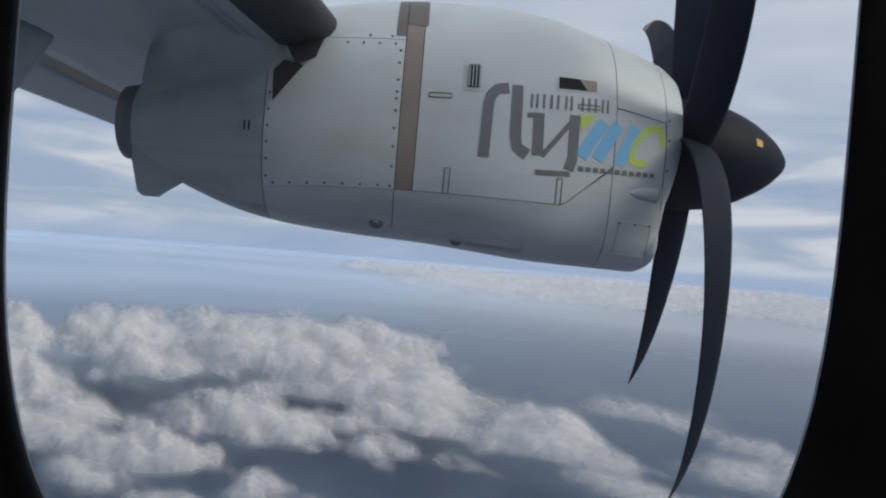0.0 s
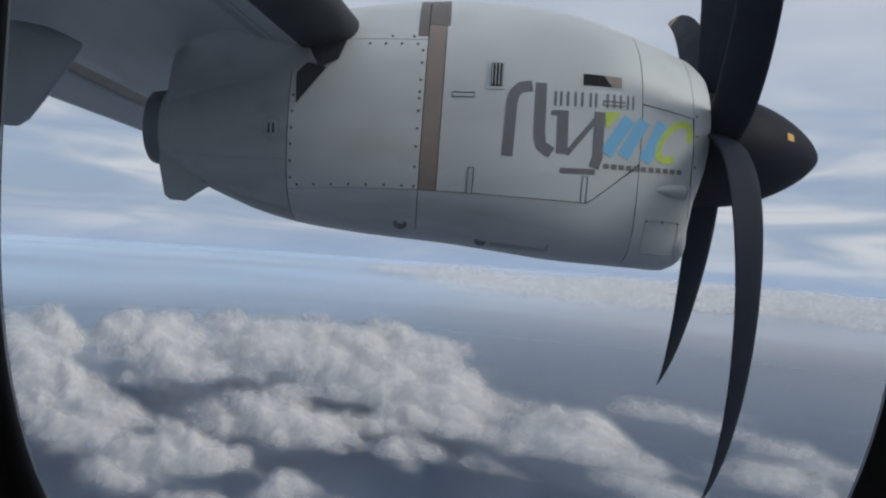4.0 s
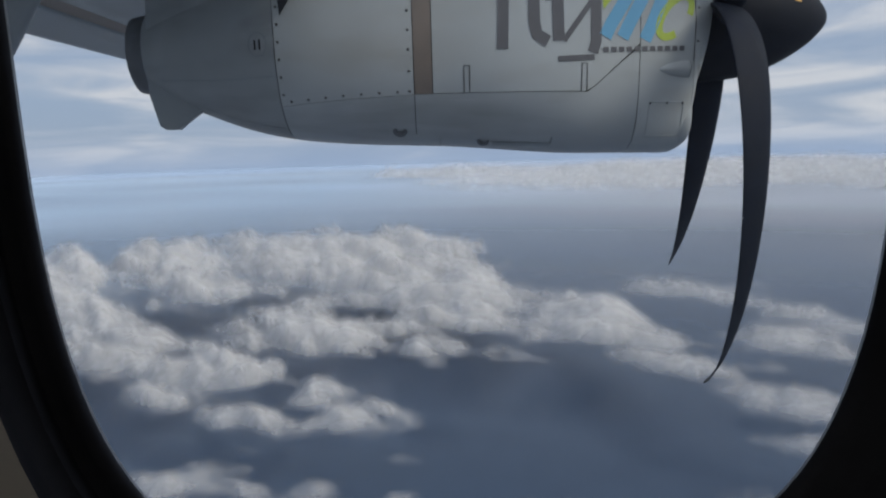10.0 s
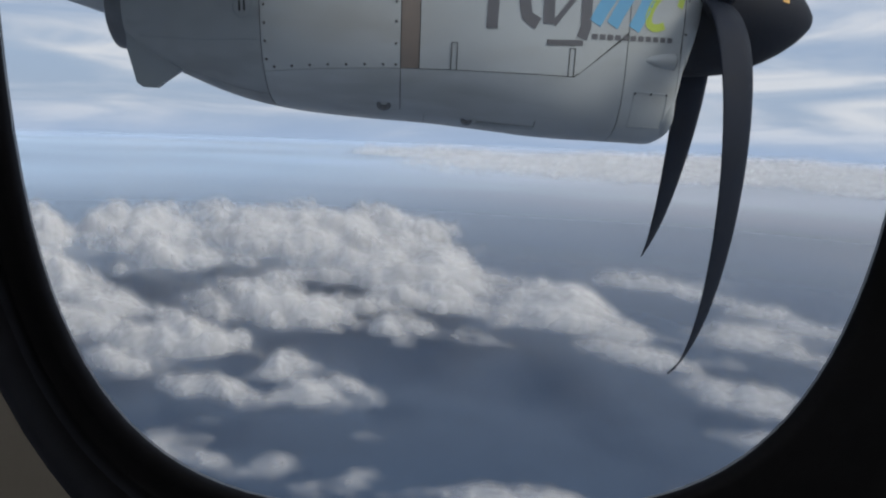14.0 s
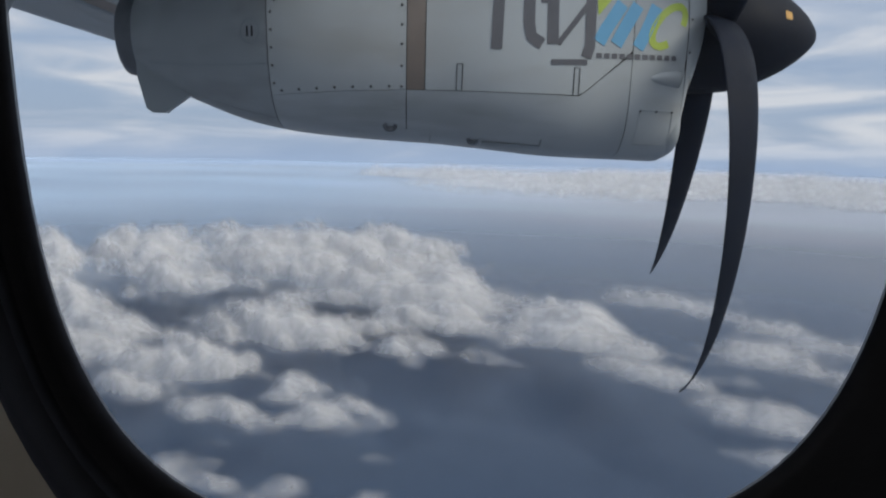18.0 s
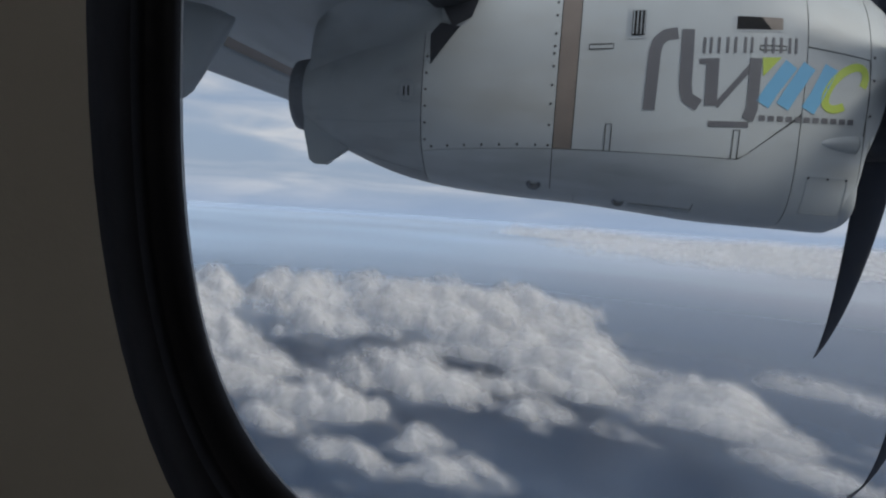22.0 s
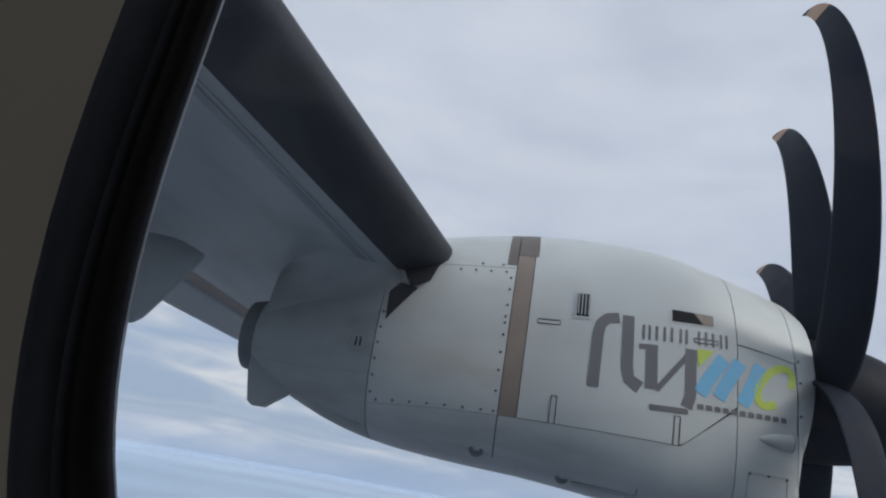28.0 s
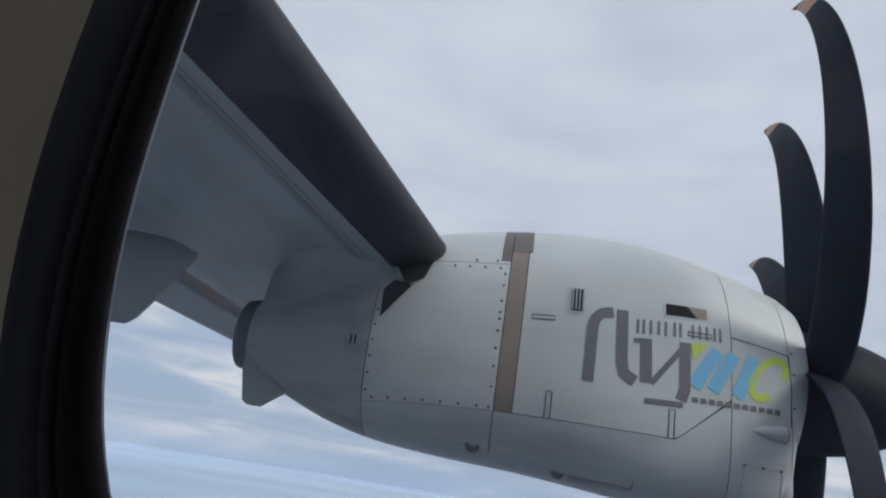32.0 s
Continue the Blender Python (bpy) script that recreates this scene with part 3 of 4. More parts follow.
CH = [(0.60, 0.15, 0.16, 0.36), (0.84, 0.122, 0.160, 0.37), (0.98, 0.116, 0.162, 0.375), (1.06, 0.114, 0.166, 0.380), (1.12, 0.113, 0.172, 0.392),
      (1.15, 0.112, 0.175, 0.398), (1.178, 0.113, 0.172, 0.394), (1.190, 0.113, 0.164, 0.384)]
lip = [(1.175, 0.113, 0.148, 0.355), (0.98, 0.12, 0.12, 0.31)]
n_part("chin_intake", tube([chin_ring(*c) for c in CH]), BELLY, "white chin air intake under the nose")
n_part("intake_throat", tube([chin_ring(*c) for c in CH[-1:] + lip], cap1=True), DARK_INSIDE, "black open intake throat")

# exhaust at the tail
tail = [[(x, 3.452 + r * 0.87 * math.cos(2 * math.pi * k / 40), 0.505 + r * math.sin(2 * math.pi * k / 40)) for k in range(40)]
        for x, r in ((-1.475, 0.203), (-1.52, 0.200), (-1.572, 0.190), (-1.577, 0.182), (-1.54, 0.174), (-1.39, 0.16))]
n_part("exhaust_pipe", tube(tail, cap1=True), EXHAUST, "dark sooty exhaust pipe")
# drain fin under the tail
fin = [(-1.485, 0.30), (-1.445, 0.14), (-1.415, 0.118), (-1.35, 0.118), (-1.31, 0.15), (-1.21, 0.22)]
fv, ff = [], []
for y in (3.31, 3.35):
    fv += [(x, y, z) for x, z in fin] + [(-1.21, y, 0.34), (-1.485, y, 0.40)]
k = len(fin) + 2
ff = [tuple(range(k)), tuple(reversed(range(k, 2 * k)))] + [(i, i + k, (i + 1) % k + k, (i + 1) % k) for i in range(k)]
n_part("drain_fin", (fv, ff), GREYPAINT, "small grey fin under the exhaust", smooth=False)


def ribbon(points, width, off=0.0065, step=0.03):
    """A thin strip on the skin along a polyline of (x, z)."""
    fine = []
    for (x0, z0), (x1, z1) in zip(points, points[1:]):
        n = max(1, int(math.hypot(x1 - x0, z1 - z0) / step))
        fine += [(x0 + (x1 - x0) * i / n, z0 + (z1 - z0) * i / n) for i in range(n)]
    fine.append(points[-1])
    verts, faces = [], []
    for i, (x, z) in enumerate(fine):
        a, b = fine[max(i - 1, 0)], fine[min(i + 1, len(fine) - 1)]
        dx, dz = b[0] - a[0], b[1] - a[1]
        d = math.hypot(dx, dz) or 1
        nx_, nz_ = -dz / d * width / 2, dx / d * width / 2
        for s in (-1, 1):
            for lay in (off, off - 0.004):
                verts.append(on_skin(x + s * nx_, z + s * nz_, lay))
    for i in range(len(fine) - 1):
        a = i * 4
        faces += [(a, a + 2, a + 6, a + 4), (a, a + 4, a + 5, a + 1), (a + 2, a + 3, a + 7, a + 6)]
    return verts, faces


def filled(outline, off=0.0065, cells=10):
    """A flat mark on the skin: a quad of four (x, z) corners, cut into cells so that it follows the curve."""
    (ax, az), (bx, bz), (cx, cz), (dx, dz) = outline
    verts, faces = [], []
    for i in range(cells + 1):
        for j in range(cells + 1):
            u, t = i / cells, j / cells
            x = (ax * (1 - u) + bx * u) * (1 - t) + (dx * (1 - u) + cx * u) * t
            z = (az * (1 - u) + bz * u) * (1 - t) + (dz * (1 - u) + cz * u) * t
            verts.append(on_skin(x, z, off))
    for i in range(cells):
        for j in range(cells):
            a = i * (cells + 1) + j
            faces.append((a, a + 1, a + cells + 2, a + cells + 1))
    return verts, faces


# seams and small hatches
n_part("seam", ribbon([(-1.40, 0.36), (-1.1, 0.337), (-0.755, 0.33)], 0.0025, 0.005), STRAP)
for pts in ([(-0.134, 0.228), (-0.134, 0.06)],
            [(1.176, 0.68), (1.184, 0.52), (1.176, 0.36)]):
    n_part("seam", ribbon(pts, 0.004, 0.0055), SEAM)
for pts in ([(0.088, 0.232), (0.088, 0.345), (0.113, 0.345), (0.113, 0.232)], [(0.615, 0.226), (0.615, 0.345), (0.640, 0.345), (0.640, 0.226)],
            [(-0.01, 0.655), (0.092, 0.660), (0.092, 0.680), (-0.01, 0.675), (-0.01, 0.655)],
            [(0.69, 0.680), (0.80, 0.688), (0.80, 0.706), (0.69, 0.698), (0.69, 0.680)]):
    n_part("hatch_outline", ribbon(pts, 0.004, 0.0060), SEAM)

# louvred vent
vent = n_part("vent", filled([(0.143, 0.700), (0.232, 0.704), (0.232, 0.838), (0.143, 0.834)], 0.0062), BELLY, "pale scuffed vent surround")
# a flat black mark paints the vent's dark inside
n_part("vent_opening", filled([(0.160, 0.715), (0.217, 0.718), (0.217, 0.826), (0.160, 0.823)], 0.0075), DARK_INSIDE)
for i in range(4):
    x = 0.166 + 0.0155 * i
    n_part("louvre", ribbon([(x, 0.719), (x, 0.822)], 0.0055, 0.016), GREYPAINT)
# air slot
n_part("slot_surround", filled([(0.578, 0.748), (0.796, 0.766), (0.796, 0.836), (0.578, 0.826)], 0.0060), BELLY)
# the slot's dark inside is a flat black mark too
n_part("slot_opening", filled([(0.588, 0.759), (0.735, 0.768), (0.690, 0.820), (0.588, 0.815)], 0.0075), DARK_INSIDE)
n_part("slot_ramp", filled([(0.735, 0.768), (0.782, 0.772), (0.782, 0.824), (0.690, 0.820)], 0.0078), BROWN, "scuffed brown ramp of the slot")
# nose scoop: a teardrop with its mouth facing forward
sc = []
for x, r in ((0.975, 0.003), (1.00, 0.016), (1.045, 0.029), (1.10, 0.037), (1.145, 0.040)):
    cx_, cy_, cz_ = on_skin(x, 0.318 + 0.02 * (x - 1.0))
    sc.append([(x, cy_ - max(0, math.cos(t)) * r * 1.3 + 0.012, cz_ + math.sin(t) * r) for t in np.linspace(-math.pi, math.pi, 20, endpoint=False)])
scoop = n_part("scoop", tube(sc), WHITE, "small white scoop on the nose")
mouth = [[tuple(Vector(p) + Vector((0.002, 0, 0))) for p in sc[-1]], [(1.10, p[1] * 0.7 + (sc[-1][0][1]) * 0.3, p[2] * 0.7 + 0.321 * 0.3) for p in sc[-1]]]
n_part("scoop_mouth", tube(mouth, cap1=True), DARK_INSIDE, "dark mouth of the scoop")
# belly drains
for x, z, r in ((-0.21, 0.075, 0.035), (0.185, 0.02, 0.03)):
    p = on_skin(x, z, 0.002)
    ring = [[(p[0] + rr * math.cos(t), p[1] - d - 0.35 * rr * math.sin(t), p[2] - 0.3 * d + 0.8 * rr * math.sin(t)) for t in np.linspace(0, 2 * math.pi, 20, endpoint=False)]
            for rr, d in ((r, 0.0), (r * 0.9, 0.014), (r * 0.55, 0.012), (r * 0.4, 0.002))]
    n_part("drain_port", tube(ring, cap1=True), EXHAUST, "dark round drain port")
n_part("keel_strip", ribbon([(0.23, 0.012), (0.50, -0.002)], 0.012, 0.010), GREYPAINT)
n_part("seam", ribbon([(0.50, -0.004), (0.50, 0.03)], 0.004, 0.006), SEAM)
n_part("seam", ribbon([(-0.02, 0.014), (-0.02, 0.04)], 0.004, 0.006), SEAM)
# access panel on the chin, with its fasteners
n_part("hatch_outline", ribbon([(0.95, 0.02), (0.95, 0.175), (1.13, 0.175), (1.13, 0.02), (0.95, 0.02)], 0.003, 0.0065), GREYPAINT)

# screws along the side panel and the band
stud_v, stud_f = [], []
for rr, hgt in ((0.0068, 0.0), (0.0058, 0.003), (0.0028, 0.004)):
    stud_v += [(rr * math.cos(2 * math.pi * k / 8), -hgt, rr * math.sin(2 * math.pi * k / 8)) for k in range(8)]
for a in (0, 8):
    stud_f += [(a + k, a + (k + 1) % 8, a + 8 + (k + 1) % 8, a + 8 + k) for k in range(8)]
stud_f.append(tuple(range(16, 24)))
STUD = mesh("screw", stud_v, stud_f, STEEL)
spots = [(-0.155, z) for z in (0.245, 0.33, 0.42, 0.50, 0.58, 0.635, 0.665, 0.72, 0.80, 0.86)] + [(x, low_line(x) + 0.016) for x in np.linspace(-0.70, -0.21, 7)]
spots += [(-0.733, z) for z in np.linspace(0.25, 0.62, 6)] + [(x, 0.877 + 0.05 * (x + 0.45)) for x in np.linspace(-0.40, -0.18, 4)]
spots += [(x, 0.918 + 0.05 * (x + 0.45)) for x in (-0.30, -0.20)] + [(1.198, 0.70), (1.20, 0.60), (1.198, 0.45), (0.955, 0.17), (1.04, 0.17), (1.125, 0.17)]
for x, z in spots:
    s = part("screw", STUD, nacelle)
    s.matrix_parent_inverse = Matrix.Translation(nacelle.location).inverted()
    s.location = on_skin(x, z, 0.004)
# round port on the rear fairing
n_part("round_port", ribbon([(-0.835 + 0.046 * math.cos(t), 0.47 + 0.052 * math.sin(t)) for t in np.linspace(0, 2 * math.pi, 28)], 0.003, 0.005, 0.02), STRAP, "round port outline")
for dx in (-0.012, 0.012):
    n_part("port_slit", ribbon([(-0.835 + dx, 0.448), (-0.835 + dx, 0.492)], 0.008, 0.007), DARK_INSIDE)
# dark tongue hanging from the leading edge
n_part("leading_edge_cuff", filled([(-0.62, 0.745), (-0.535, 0.785), (-0.50, 0.90), (-0.69, 0.86)], 0.016), RUBBER, "black cuff under the leading edge")
n_part("wedge", filled([(-0.725, 0.72), (-0.715, 0.580), (-0.585, 0.748), (-0.68, 0.77)], 0.012), RUBBER, "dark tongue hanging from the leading edge")

# airline mark: plain strokes and bars in its colours, unlettered
for pts, wd in (([(0.258, 0.410), (0.263, 0.65), (0.272, 0.692), (0.300, 0.722), (0.352, 0.732)], 0.050), ([(0.392, 0.750), (0.398, 0.52), (0.410, 0.468), (0.460, 0.438)], 0.052),
                ([(0.446, 0.618), (0.490, 0.622)], 0.022), ([(0.501, 0.634), (0.508, 0.44)], 0.052), ([(0.530, 0.440), (0.675, 0.630)], 0.024),
                ([(0.676, 0.645), (0.680, 0.44), (0.664, 0.39)], 0.050), ([(0.505, 0.364), (0.672, 0.371)], 0.024)):
    n_part("grey_stroke", ribbon(pts, wd, 0.0062, 0.02), LOGO_GREY)
n_part("green_corner", filled([(0.703, 0.650), (0.784, 0.657), (0.745, 0.610), (0.712, 0.572)], 0.0064), LOGO_GREEN, "lime green corner mark")
for x0, z0, x1, z1 in ((0.722, 0.458, 0.828, 0.632), (0.806, 0.455, 0.905, 0.632), (0.915, 0.447, 1.000, 0.634)):
    n_part("blue_stroke", ribbon([(x0, z0), (x0 + 0.03, z0 + 0.058), (x1, z1)], 0.060, 0.0062, 0.02), LOGO_BLUE, "sky blue slanted stroke")
arc = [(1.070 + 0.070 * math.cos(t) + 0.050 * math.sin(t), 0.553 + 0.092 * math.sin(t)) for t in np.linspace(0.1, 5.3, 24)]
n_part("green_curl", ribbon(arc, 0.034, 0.0062, 0.012), LOGO_GREEN, "lime green curl")
for x in (0.462, 0.488, 0.520, 0.556, 0.588, 0.628, 0.655, 0.712, 0.745, 0.778, 0.815, 0.842):
    z = 0.652 + 0.065 * (x - 0.46)
    n_part("small_grey_bar", ribbon([(x, z), (x, z + 0.066)], 0.011, 0.0064), LOGO_GREY)
for i in range(11):
    x = 0.712 + 0.038 * i
    z = 0.402 + 0.03 * (x - 0.71)
    n_part("small_grey_bar", ribbon([(x, z), (x + 0.027, z + 0.001)], 0.022, 0.0064), LOGO_GREY)

# ---------------------------------------------------------------- propeller
HUB = Vector((1.45, 3.47, 0.61))
TOE = radians(12)
prop = tagged(new("propeller"), "black six-bladed propeller with curved scimitar blades", "propeller")
prop.matrix_world = Matrix.Translation(HUB) @ Matrix.Rotation(-TOE, 4, "Z")
# in the propeller's own axes x is the shaft, y outward, z up
sp = [(-0.16, 0.30), (-0.08, 0.31), (0.05, 0.305), (0.18, 0.285), (0.30, 0.245), (0.41, 0.19), (0.50, 0.13), (0.565, 0.07), (0.595, 0.03), (0.603, 0.0)]
srings = [[(x, r * math.cos(2 * math.pi * k / 56), r * math.sin(2 * math.pi * k / 56)) for k in range(56)]
          for x, r in [(xx, max(0.002, smooth_curve([q[0] for q in sp], [q[1] for q in sp], xx))) for xx in np.linspace(-0.16, 0.603, 36)]]
v, f = tube(srings, cap0=True, cap1=True)
spinner = part("spinner", mesh("spinner", v, f, SPINNER), prop, "pointed black spinner")
spinner.rotation_euler = (0, 0, TOE)
v, f = [], []
for a in (2.78, 2.95):
    for x in (0.30, 0.345):
        r = smooth_curve([q[0] for q in sp], [q[1] for q in sp], x) + 0.003
        v.append((x, r * math.cos(a), r * math.sin(a)))
part("orange_mark", mesh("orange_mark", v, [(0, 1, 3, 2)], ORANGE), spinner, "orange patch on the spinner")


def blade(tip_angle, bend, reach, sweep, broad, r0=0.26):
    """A swept blade in the shaft's plane; bend: degrees from root to tip."""
    rings_ = []

    def centre(u):
        r = r0 + (reach - r0) * u
        a = radians(tip_angle + bend * (1 - (r / reach) ** sweep))
        return Vector((0, r * math.cos(a), r * math.sin(a)))

    for u in np.linspace(0.0, 1.0, 40):
        chord = smooth_curve([0, 0.12, 0.35, 0.6, 0.85, 0.96, 1.0], [0.22, 0.25, 0.25, 0.21, 0.135, 0.075, 0.02], u) * broad
        thick = smooth_curve([0, 0.12, 0.4, 1.0], [0.11, 0.065, 0.026, 0.006], u)
        pitch = radians(smooth_curve([0, 0.5, 1.0], [62, 44, 34], u))
        mid, fwd = centre(u), Vector((1, 0, 0))
        along = (centre(u + 0.01) - centre(u - 0.01)).normalized()
        tang = fwd.cross(along)
        cd = tang * math.cos(pitch) + fwd * math.sin(pitch)
        nd = fwd * math.cos(pitch) - tang * math.sin(pitch)
        rings_.append([tuple(mid + cd * chord * 0.5 * math.cos(t) + nd * thick * 0.5 * math.sin(t) * (1 + 0.5 * math.cos(t)))
                       for t in [2 * math.pi * k / 16 for k in range(16)]])
    return rings_


# as the turning blades stand at most times: two hang below the shaft, three stand above it, one points outward
for tip_angle, bend, reach, sweep, broad in ((-52, -30, 1.95, 1.0, 0.80), (-93.9, -88.4, 1.96, 1.51, 0.92), (63.7, 44.7, 2.50, 1.0, 0.95),
                                             (89.6, 90, 2.48, 1.0, 0.82), (36.2, 22, 2.40, 1.0, 0.85), (-8, 24, 1.96, 1.0, 0.85)):
    rr = blade(tip_angle, bend, reach, sweep, broad)
    v, f = tube(rr[:34], cap0=True)
    b = part("blade", mesh("blade", v, f, BLADE), prop)
    v, f = tube(rr[33:38])
    # lower tip bands take black paint: their shade is put into the colour
    part("tip_band", mesh("tip_band", v, f, TIP if tip_angle > 30 else BLADE), b, "worn tan painted tip band" if tip_angle > 30 else "")
    v, f = tube(rr[37:], cap1=True)
    part("blade_tip", mesh("blade_tip", v, f, BLADE), b)

# ---------------------------------------------------------------- wing
wing = tagged(new("wing"), "grey high wing seen from below with black leading edge", "wing")


SPAN = 1.231      # the stations below are spread outward by this much


def lead(y):
    return -0.412 + 0.225 * (min(y, 2.9) - 2.66) - 0.02 * max(0, y - 2.9)


def trail(y):
    return -2.95 + 0.02 * (y - 3.4)


def foil(y, u, side):
    """A point of the wing: u from the leading edge (0) to the trailing edge (1), side +1 above, -1 below."""
    xl, xt = lead(y), trail(y)
    t = 5 * 0.155 * (0.2969 * math.sqrt(u) - 0.126 * u - 0.3516 * u**2 + 0.2843 * u**3 - 0.1015 * u**4)
    camber = 0.09 * u * (1 - u) * 1.6
    c = xl - xt
    bulge = t * c * (1.0 if side > 0 else 0.55 + 0.42 * math.exp(-(u / 0.17) ** 2))
    return (xl - c * u, y * SPAN, 0.962 + 0.012 * (y - 2.5) - 0.098 * u + camber * c + side * bulge)


def foil_strip(us, ys, side, off=0.0):
    verts = []
    for y in ys:
        for u in us:
            x, yy, z = foil(y, u, side)
            verts.append((x, yy, z + side * off))
    k = len(us)
    return verts, [(i * k + j, i * k + j + 1, (i + 1) * k + j + 1, (i + 1) * k + j) for i in range(len(ys) - 1) for j in range(k - 1)]


YS = list(np.linspace(0.95, 7.5, 40))
loop = [(u, 1) for u in np.linspace(0.72, 0.0, 24) ** 1.6 / 0.72**0.6] + [(u, -1) for u in (np.linspace(0.02, 0.72, 24) ** 1.6 / 0.72**0.6)]
v, f = tube([[foil(y, max(0.0, u), s) for u, s in loop] for y in YS], cap0=True, cap1=True)
part("wing_box", mesh("wing_box", v, f, GREYPAINT), wing, "grey painted wing underside")


def boot_loop(y, wide):
    c = lead(y) - trail(y)
    us = [wide / c * (k / 24) ** 2 for k in range(25)]
    return [(u, 1) for u in reversed(us)] + [(u, -1) for u in us[1:]]


v, f = tube([[tuple(Vector(foil(y, u, s)) + Vector((0.004, 0, s * 0.005))) for u, s in boot_loop(y, 0.25)] for y in YS], closed_ring=False)
part("leading_edge_boot", mesh("leading_edge_boot", v, f, RUBBER), wing, "black rubber leading edge boot")
# black root fairing beside the cabin
ROOT = list(np.linspace(0.22, 0.96, 10))
v, f = tube([[tuple(Vector(foil(y, max(0.0, u), s)) + Vector((0.01 + 0.10 * (0.96 - y), 0, s * 0.012))) for u, s in loop] for y in ROOT], cap0=True, cap1=True)
part("root_fairing", mesh("root_fairing", v, f, RUBBER), wing, "dark fairing at the wing root")
# lower skin strap behind the boot with its screws
v, f = foil_strip([0.140, 0.1415], YS, -1, 0.003)
part("skin_joint", mesh("skin_joint", v, f, SEAM), wing)
v, f = foil_strip([0.155, 0.165, 0.175], YS, -1, 0.003)
part("screw_strap", mesh("screw_strap", v, f, STRAP), wing, "darker strap with a row of screws")
# flap behind a dark gap
v, f = foil_strip(list(np.linspace(0.715, 0.795, 5)), YS, -1, -0.008)
part("flap_gap", mesh("flap_gap", v, f, BROWN), wing, "brownish gap in front of the flap")
floop = [(u, 1) for u in np.linspace(1.0, 0.79, 10)] + [(u, -1) for u in np.linspace(0.79, 1.0, 10)]
v, f = tube([[foil(y, u, s) for u, s in floop] for y in YS], cap0=True, cap1=True)
part("flap", mesh("flap", v, f, GREYPAINT), wing, "grey trailing edge flap")
# flap track fairing
ft = []
for x, y, zt_, zb_, hw_ in ((-1.72, 2.95, 0.79, 0.765, 0.01), (-1.79, 2.95, 0.82, 0.65, 0.05), (-1.88, 2.95, 0.85, 0.51, 0.075), (-1.945, 2.95, 0.86, 0.415, 0.085),
                            (-1.985, 2.95, 0.865, 0.385, 0.09), (-2.07, 2.95, 0.87, 0.385, 0.09), (-2.5, 2.95, 0.88, 0.46, 0.08), (-2.95, 2.95, 0.87, 0.58, 0.06), (-3.25, 2.95, 0.84, 0.76, 0.015)):
    ft.append([(x, y + hw_ * math.cos(t), (zt_ + zb_) / 2 + (zt_ - zb_) / 2 * math.sin(t)) for t in np.linspace(0, 2 * math.pi, 20, endpoint=False)])
v, f = tube(ft, cap0=True, cap1=True)
part("flap_track_fairing", mesh("flap_track_fairing", v, f, GREYPAINT), wing, "grey pointed flap track fairing")

# fillet between the rear of the nacelle and the underside of the wing
def wing_under(x, y):
    return foil(y, min(0.98, max(0.0, (lead(y) - x) / (lead(y) - trail(y)))), -1)[2]


FX_ = list(np.linspace(-1.455, -0.62, 26))
rows_ = []
for x in FX_:
    low = Vector(on_skin(x, smooth_curve([-1.47, -1.2, -0.95, -0.64], [0.60, 0.665, 0.70, 0.75], x), 0.006))
    y_top = smooth_curve([-1.47, -1.30, -1.13, -1.01, -0.90, -0.64], [2.78, 2.55, 2.38, 2.30, 2.34, 2.42], x)
    top = Vector((x, y_top * SPAN, wing_under(x, y_top) + 0.01))
    knee = Vector((x, low.y + 0.02, top.z - 0.04))
    rows_.append([tuple(low * (1 - t) ** 2 + knee * 2 * t * (1 - t) + top * t * t) for t in np.linspace(0, 1, 9)])
# the fillet's darker colour carries the wing's shade as well as soot
n_part("wing_fillet", tube(rows_, closed_ring=False), REARPAINT, "fillet below the wing, shade and smoke stain in its colour")

# ---------------------------------------------------------------- cabin side and window
IN = (-0.0655, 0.0254, 0.1023, 0.1469, 3.39)
OUT = (-0.0173, 0.0409, 0.1559, 0.1881, 3.24)


def between(t, y, grow=0.0):
    p = [a + (b - a) * t for a, b in zip(IN, OUT)]
    return oval(p[0], p[1], p[2] + grow, p[3] + grow, p[4], y)


window = tagged(new("window_1"), "oval aircraft cabin window in a black surround", "window", kind="structure")
prof = [(0.0, 0.1847, 0.075), (0.0, 0.1576, 0.030), (0.0, 0.1446, 0.006), (0.0, 0.1416, 0.001), (0.0, 0.1401, 0.0), (0.04, 0.1385, 0.001), (0.10, 0.1379, 0.003), (0.22, 0.1389, 0.006), (0.30, 0.1379, 0.006), (0.36, 0.1342, 0.006)]
v, f = tube([between(t, y, g) for t, y, g in prof])
part("window_seal", mesh("window_seal", v, f, SEAL), window, "rounded black rubber window seal")
prof = [(0.36, 0.1342, 0.006), (0.40, 0.1329, 0.007), (0.44, 0.1286, 0.007), (0.60, 0.1268, 0.006), (0.80, 0.1237, 0.004), (0.94, 0.1194, 0.001), (1.0, 0.1179, 0.0)]
v, f = tube([between(t, y, g) for t, y, g in prof])
part("window_reveal", mesh("window_reveal", v, f, BEZEL), window, "black sloping window reveal")
v, f = tube([between(0, 0.1416, 0.0008), between(0, 0.1440, 0.004)], cap0=True, cap1=True)
# thin ring added for the bright line at the pane's edge
v2, f2 = tube([between(0, 0.1405, 0.0002), between(0, 0.1416, 0.0004)])
part("pane_edge", mesh("pane_edge", v2, f2, PANE_EDGE), window, "edge of the pane with its highlight in the pale colour")
pane = part("pane", mesh("pane", v, f, GLASS, smooth=False), window, "clear acrylic pane")
pane.visible_shadow = False
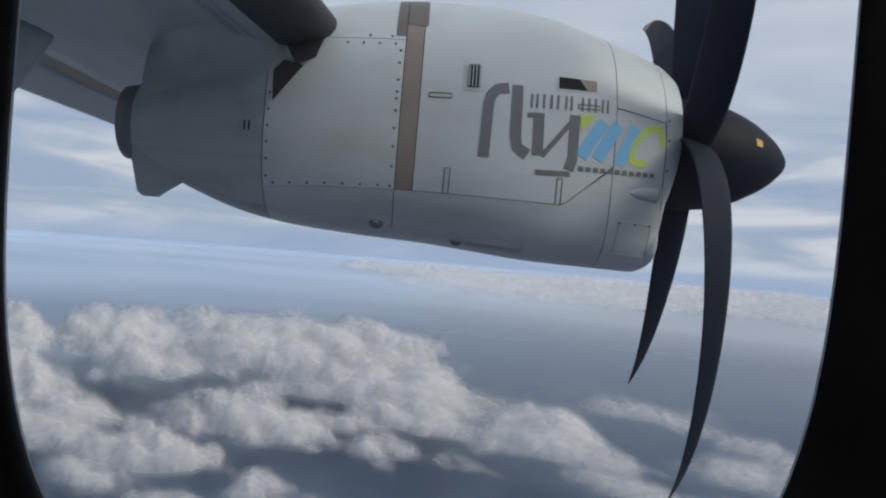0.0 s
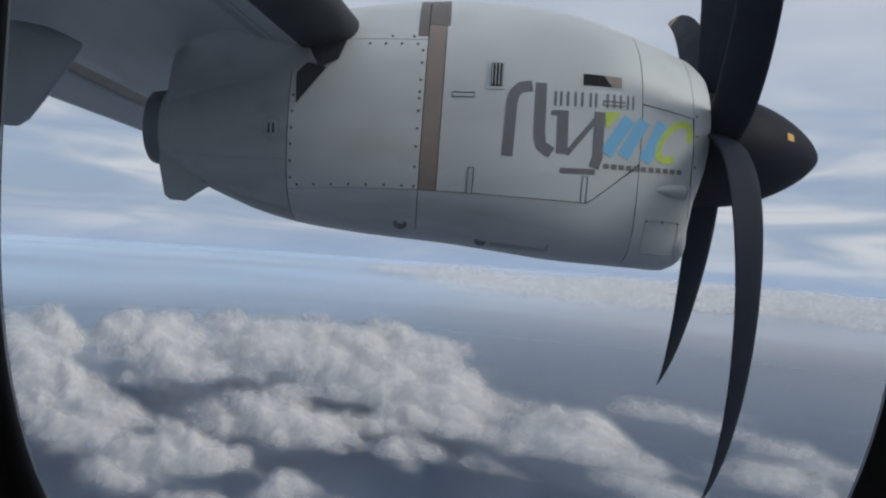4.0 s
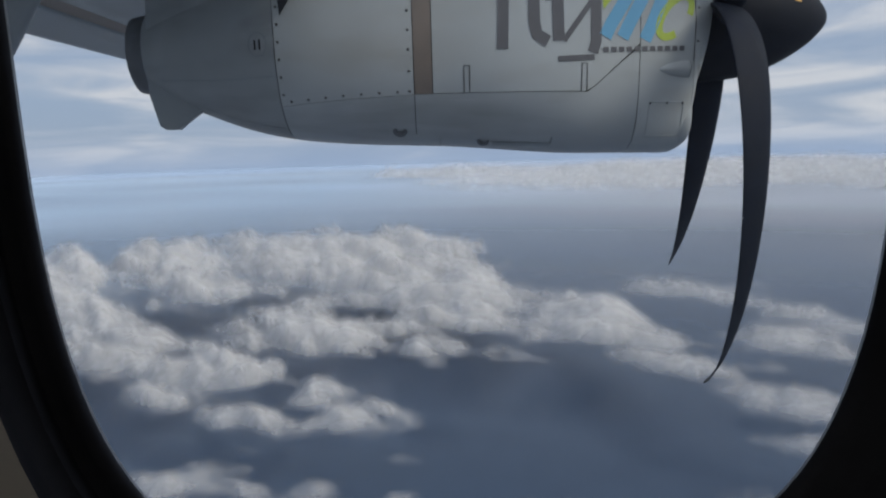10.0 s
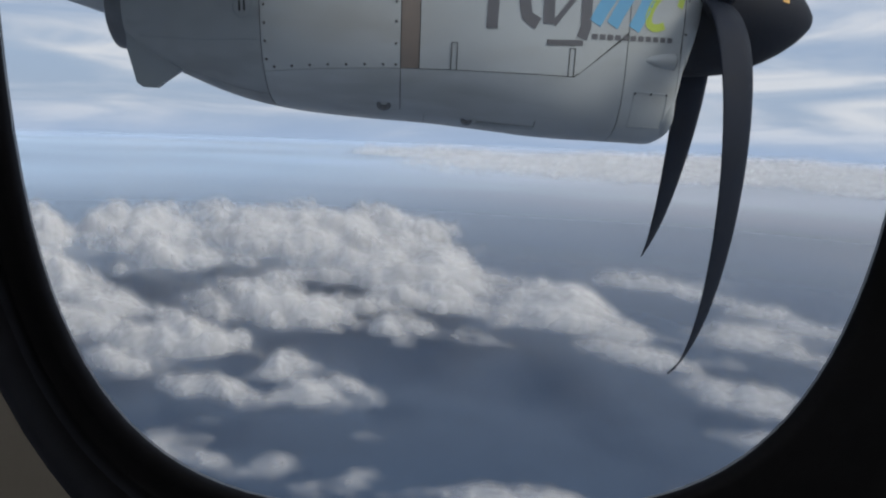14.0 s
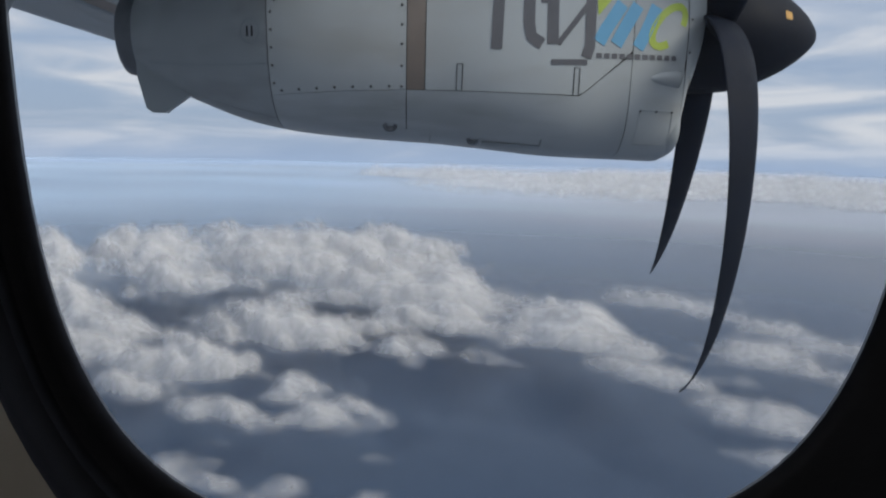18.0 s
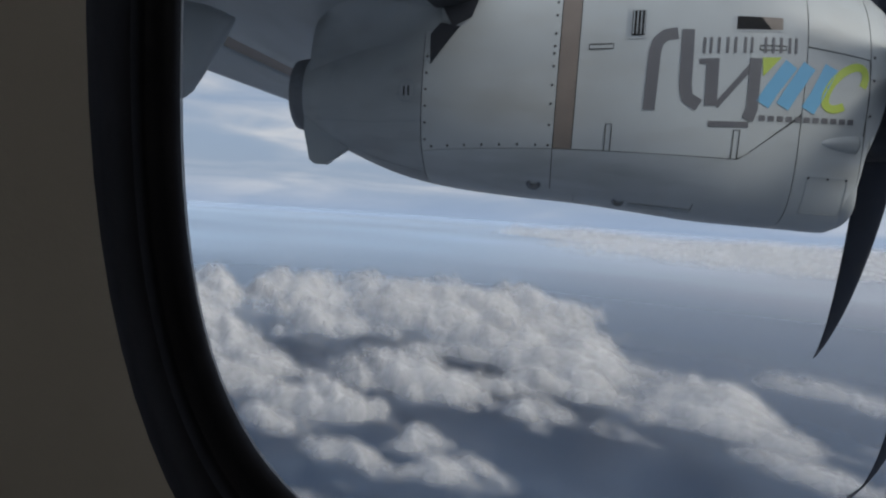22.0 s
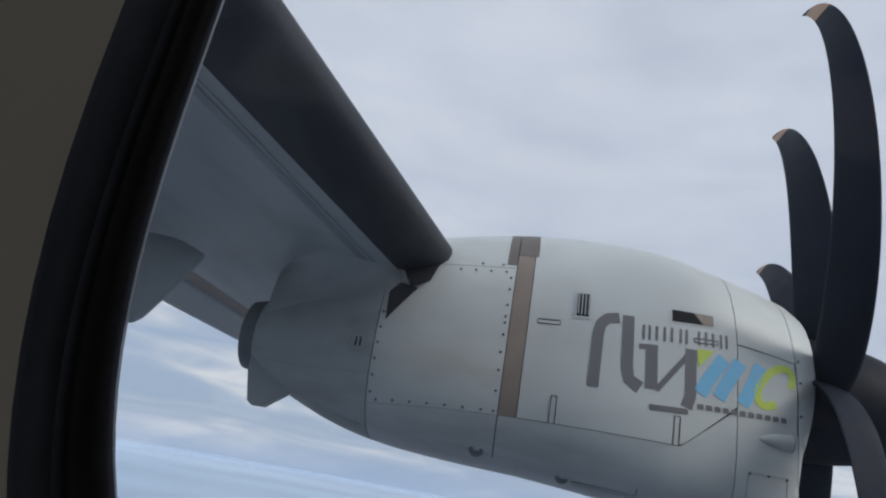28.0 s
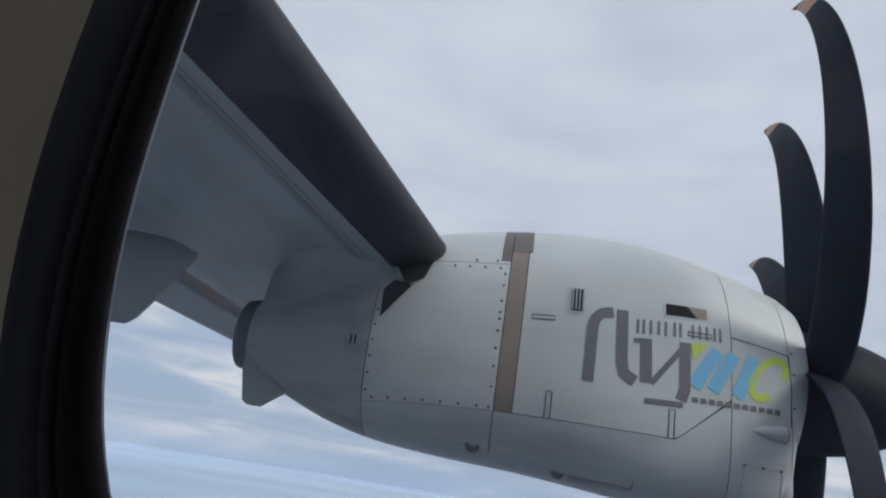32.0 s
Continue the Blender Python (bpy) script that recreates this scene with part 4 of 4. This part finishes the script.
# side wall: trim panel round the window, then the lining
cx, cz = OUT[0], OUT[1]
steps = [(0.0, 0.1179), (0.004, 0.1163), (0.012, 0.1155), (0.026, 0.1145), (0.030, 0.1151), (0.032, 0.1194), (0.037, 0.1194), (0.039, 0.1120), (0.050, 0.1089), (0.25, 0.0985)]
v, f = tube([between(1.0, y, g) for g, y in steps])
tagged(part("trim", mesh("trim", v, f, CREAM)), "beige moulded panel round the cabin window", "trim", kind="structure")
edge = between(1.0, 0.0985, 0.25)
frame_ = []
for x, y, z in edge:
    dx, dz = (x - cx) / 2.4, (z - cz) / 0.86
    s = max(abs(dx), abs(dz))
    frame_.append((cx + (x - cx) / s, 0.092, cz + (z - cz) / s))
v, f = tube([edge, frame_, [(x, 0.187, z) for x, y, z in frame_], between(0.0, 0.1847, 0.085)])
tagged(part("wall_side", mesh("wall_side", v, f, CREAM, smooth=False)), "beige cabin side wall", "wall", kind="structure")
# the rest of the fuselage hull, fore, aft, above and below the cabin side
def hull_ring(x, a0, a1, r=1.40, count=30):
    return [(x, -1.215 + r * math.cos(t), 0.02 + r * math.sin(t)) for t in np.linspace(a0, a1, count)]


for nm, x0, x1, a0, a1 in (("wall_fore_hull", cx + 2.41, 9.0, 0, 2 * math.pi), ("wall_aft_hull", -13.0, cx - 2.41, 0, 2 * math.pi),
                           ("wall_upper_hull", cx - 2.41, cx + 2.41, 0.76, math.pi), ("wall_lower_hull", cx - 2.41, cx + 2.41, math.pi, 2 * math.pi - 0.70)):
    v, f = tube([hull_ring(x, a0, a1) for x in np.linspace(x0, x1, 6)], closed_ring=False)
    ob = part(nm, mesh(nm, v, f, WHITE))
    sol = ob.modifiers.new("thickness", "SOLIDIFY")
    sol.thickness, sol.offset = 0.03, 0
    tagged(ob, "plain white fuselage skin", "fuselage", kind="structure")
for nm, size, at_ in (("wall_front", (0.05, 2.6, 1.8), (cx + 2.42, -1.12, 0.06)), ("wall_rear", (0.05, 2.6, 1.8), (cx - 2.42, -1.12, 0.06)),
                      ("floor", (4.9, 2.6, 0.05), (cx, -1.14, -0.83)), ("ceiling", (4.9, 2.6, 0.05), (cx, -1.14, 0.95))):
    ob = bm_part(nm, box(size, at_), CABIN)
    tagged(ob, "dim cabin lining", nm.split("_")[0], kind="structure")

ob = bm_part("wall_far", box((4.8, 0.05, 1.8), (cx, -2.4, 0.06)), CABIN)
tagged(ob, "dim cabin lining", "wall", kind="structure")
# unseen glowing strip under the ceiling, added to fill the cabin side with light
glow = bpy.data.materials.new("cabin_fill_glow")
glow.use_nodes = True
gn = Nodes(glow.node_tree)
gn.add("ShaderNodeOutputMaterial", i0=gn.add("ShaderNodeEmission", Color=(1.0, 0.95, 0.88, 1), Strength=1.2))
strip = bm_part("cabin_fill_strip", box((4.0, 0.30, 0.03), (cx, -1.15, 0.905), 0.008), glow)
tagged(strip, "unseen glowing strip added under the ceiling as cabin fill light", "ceiling light")
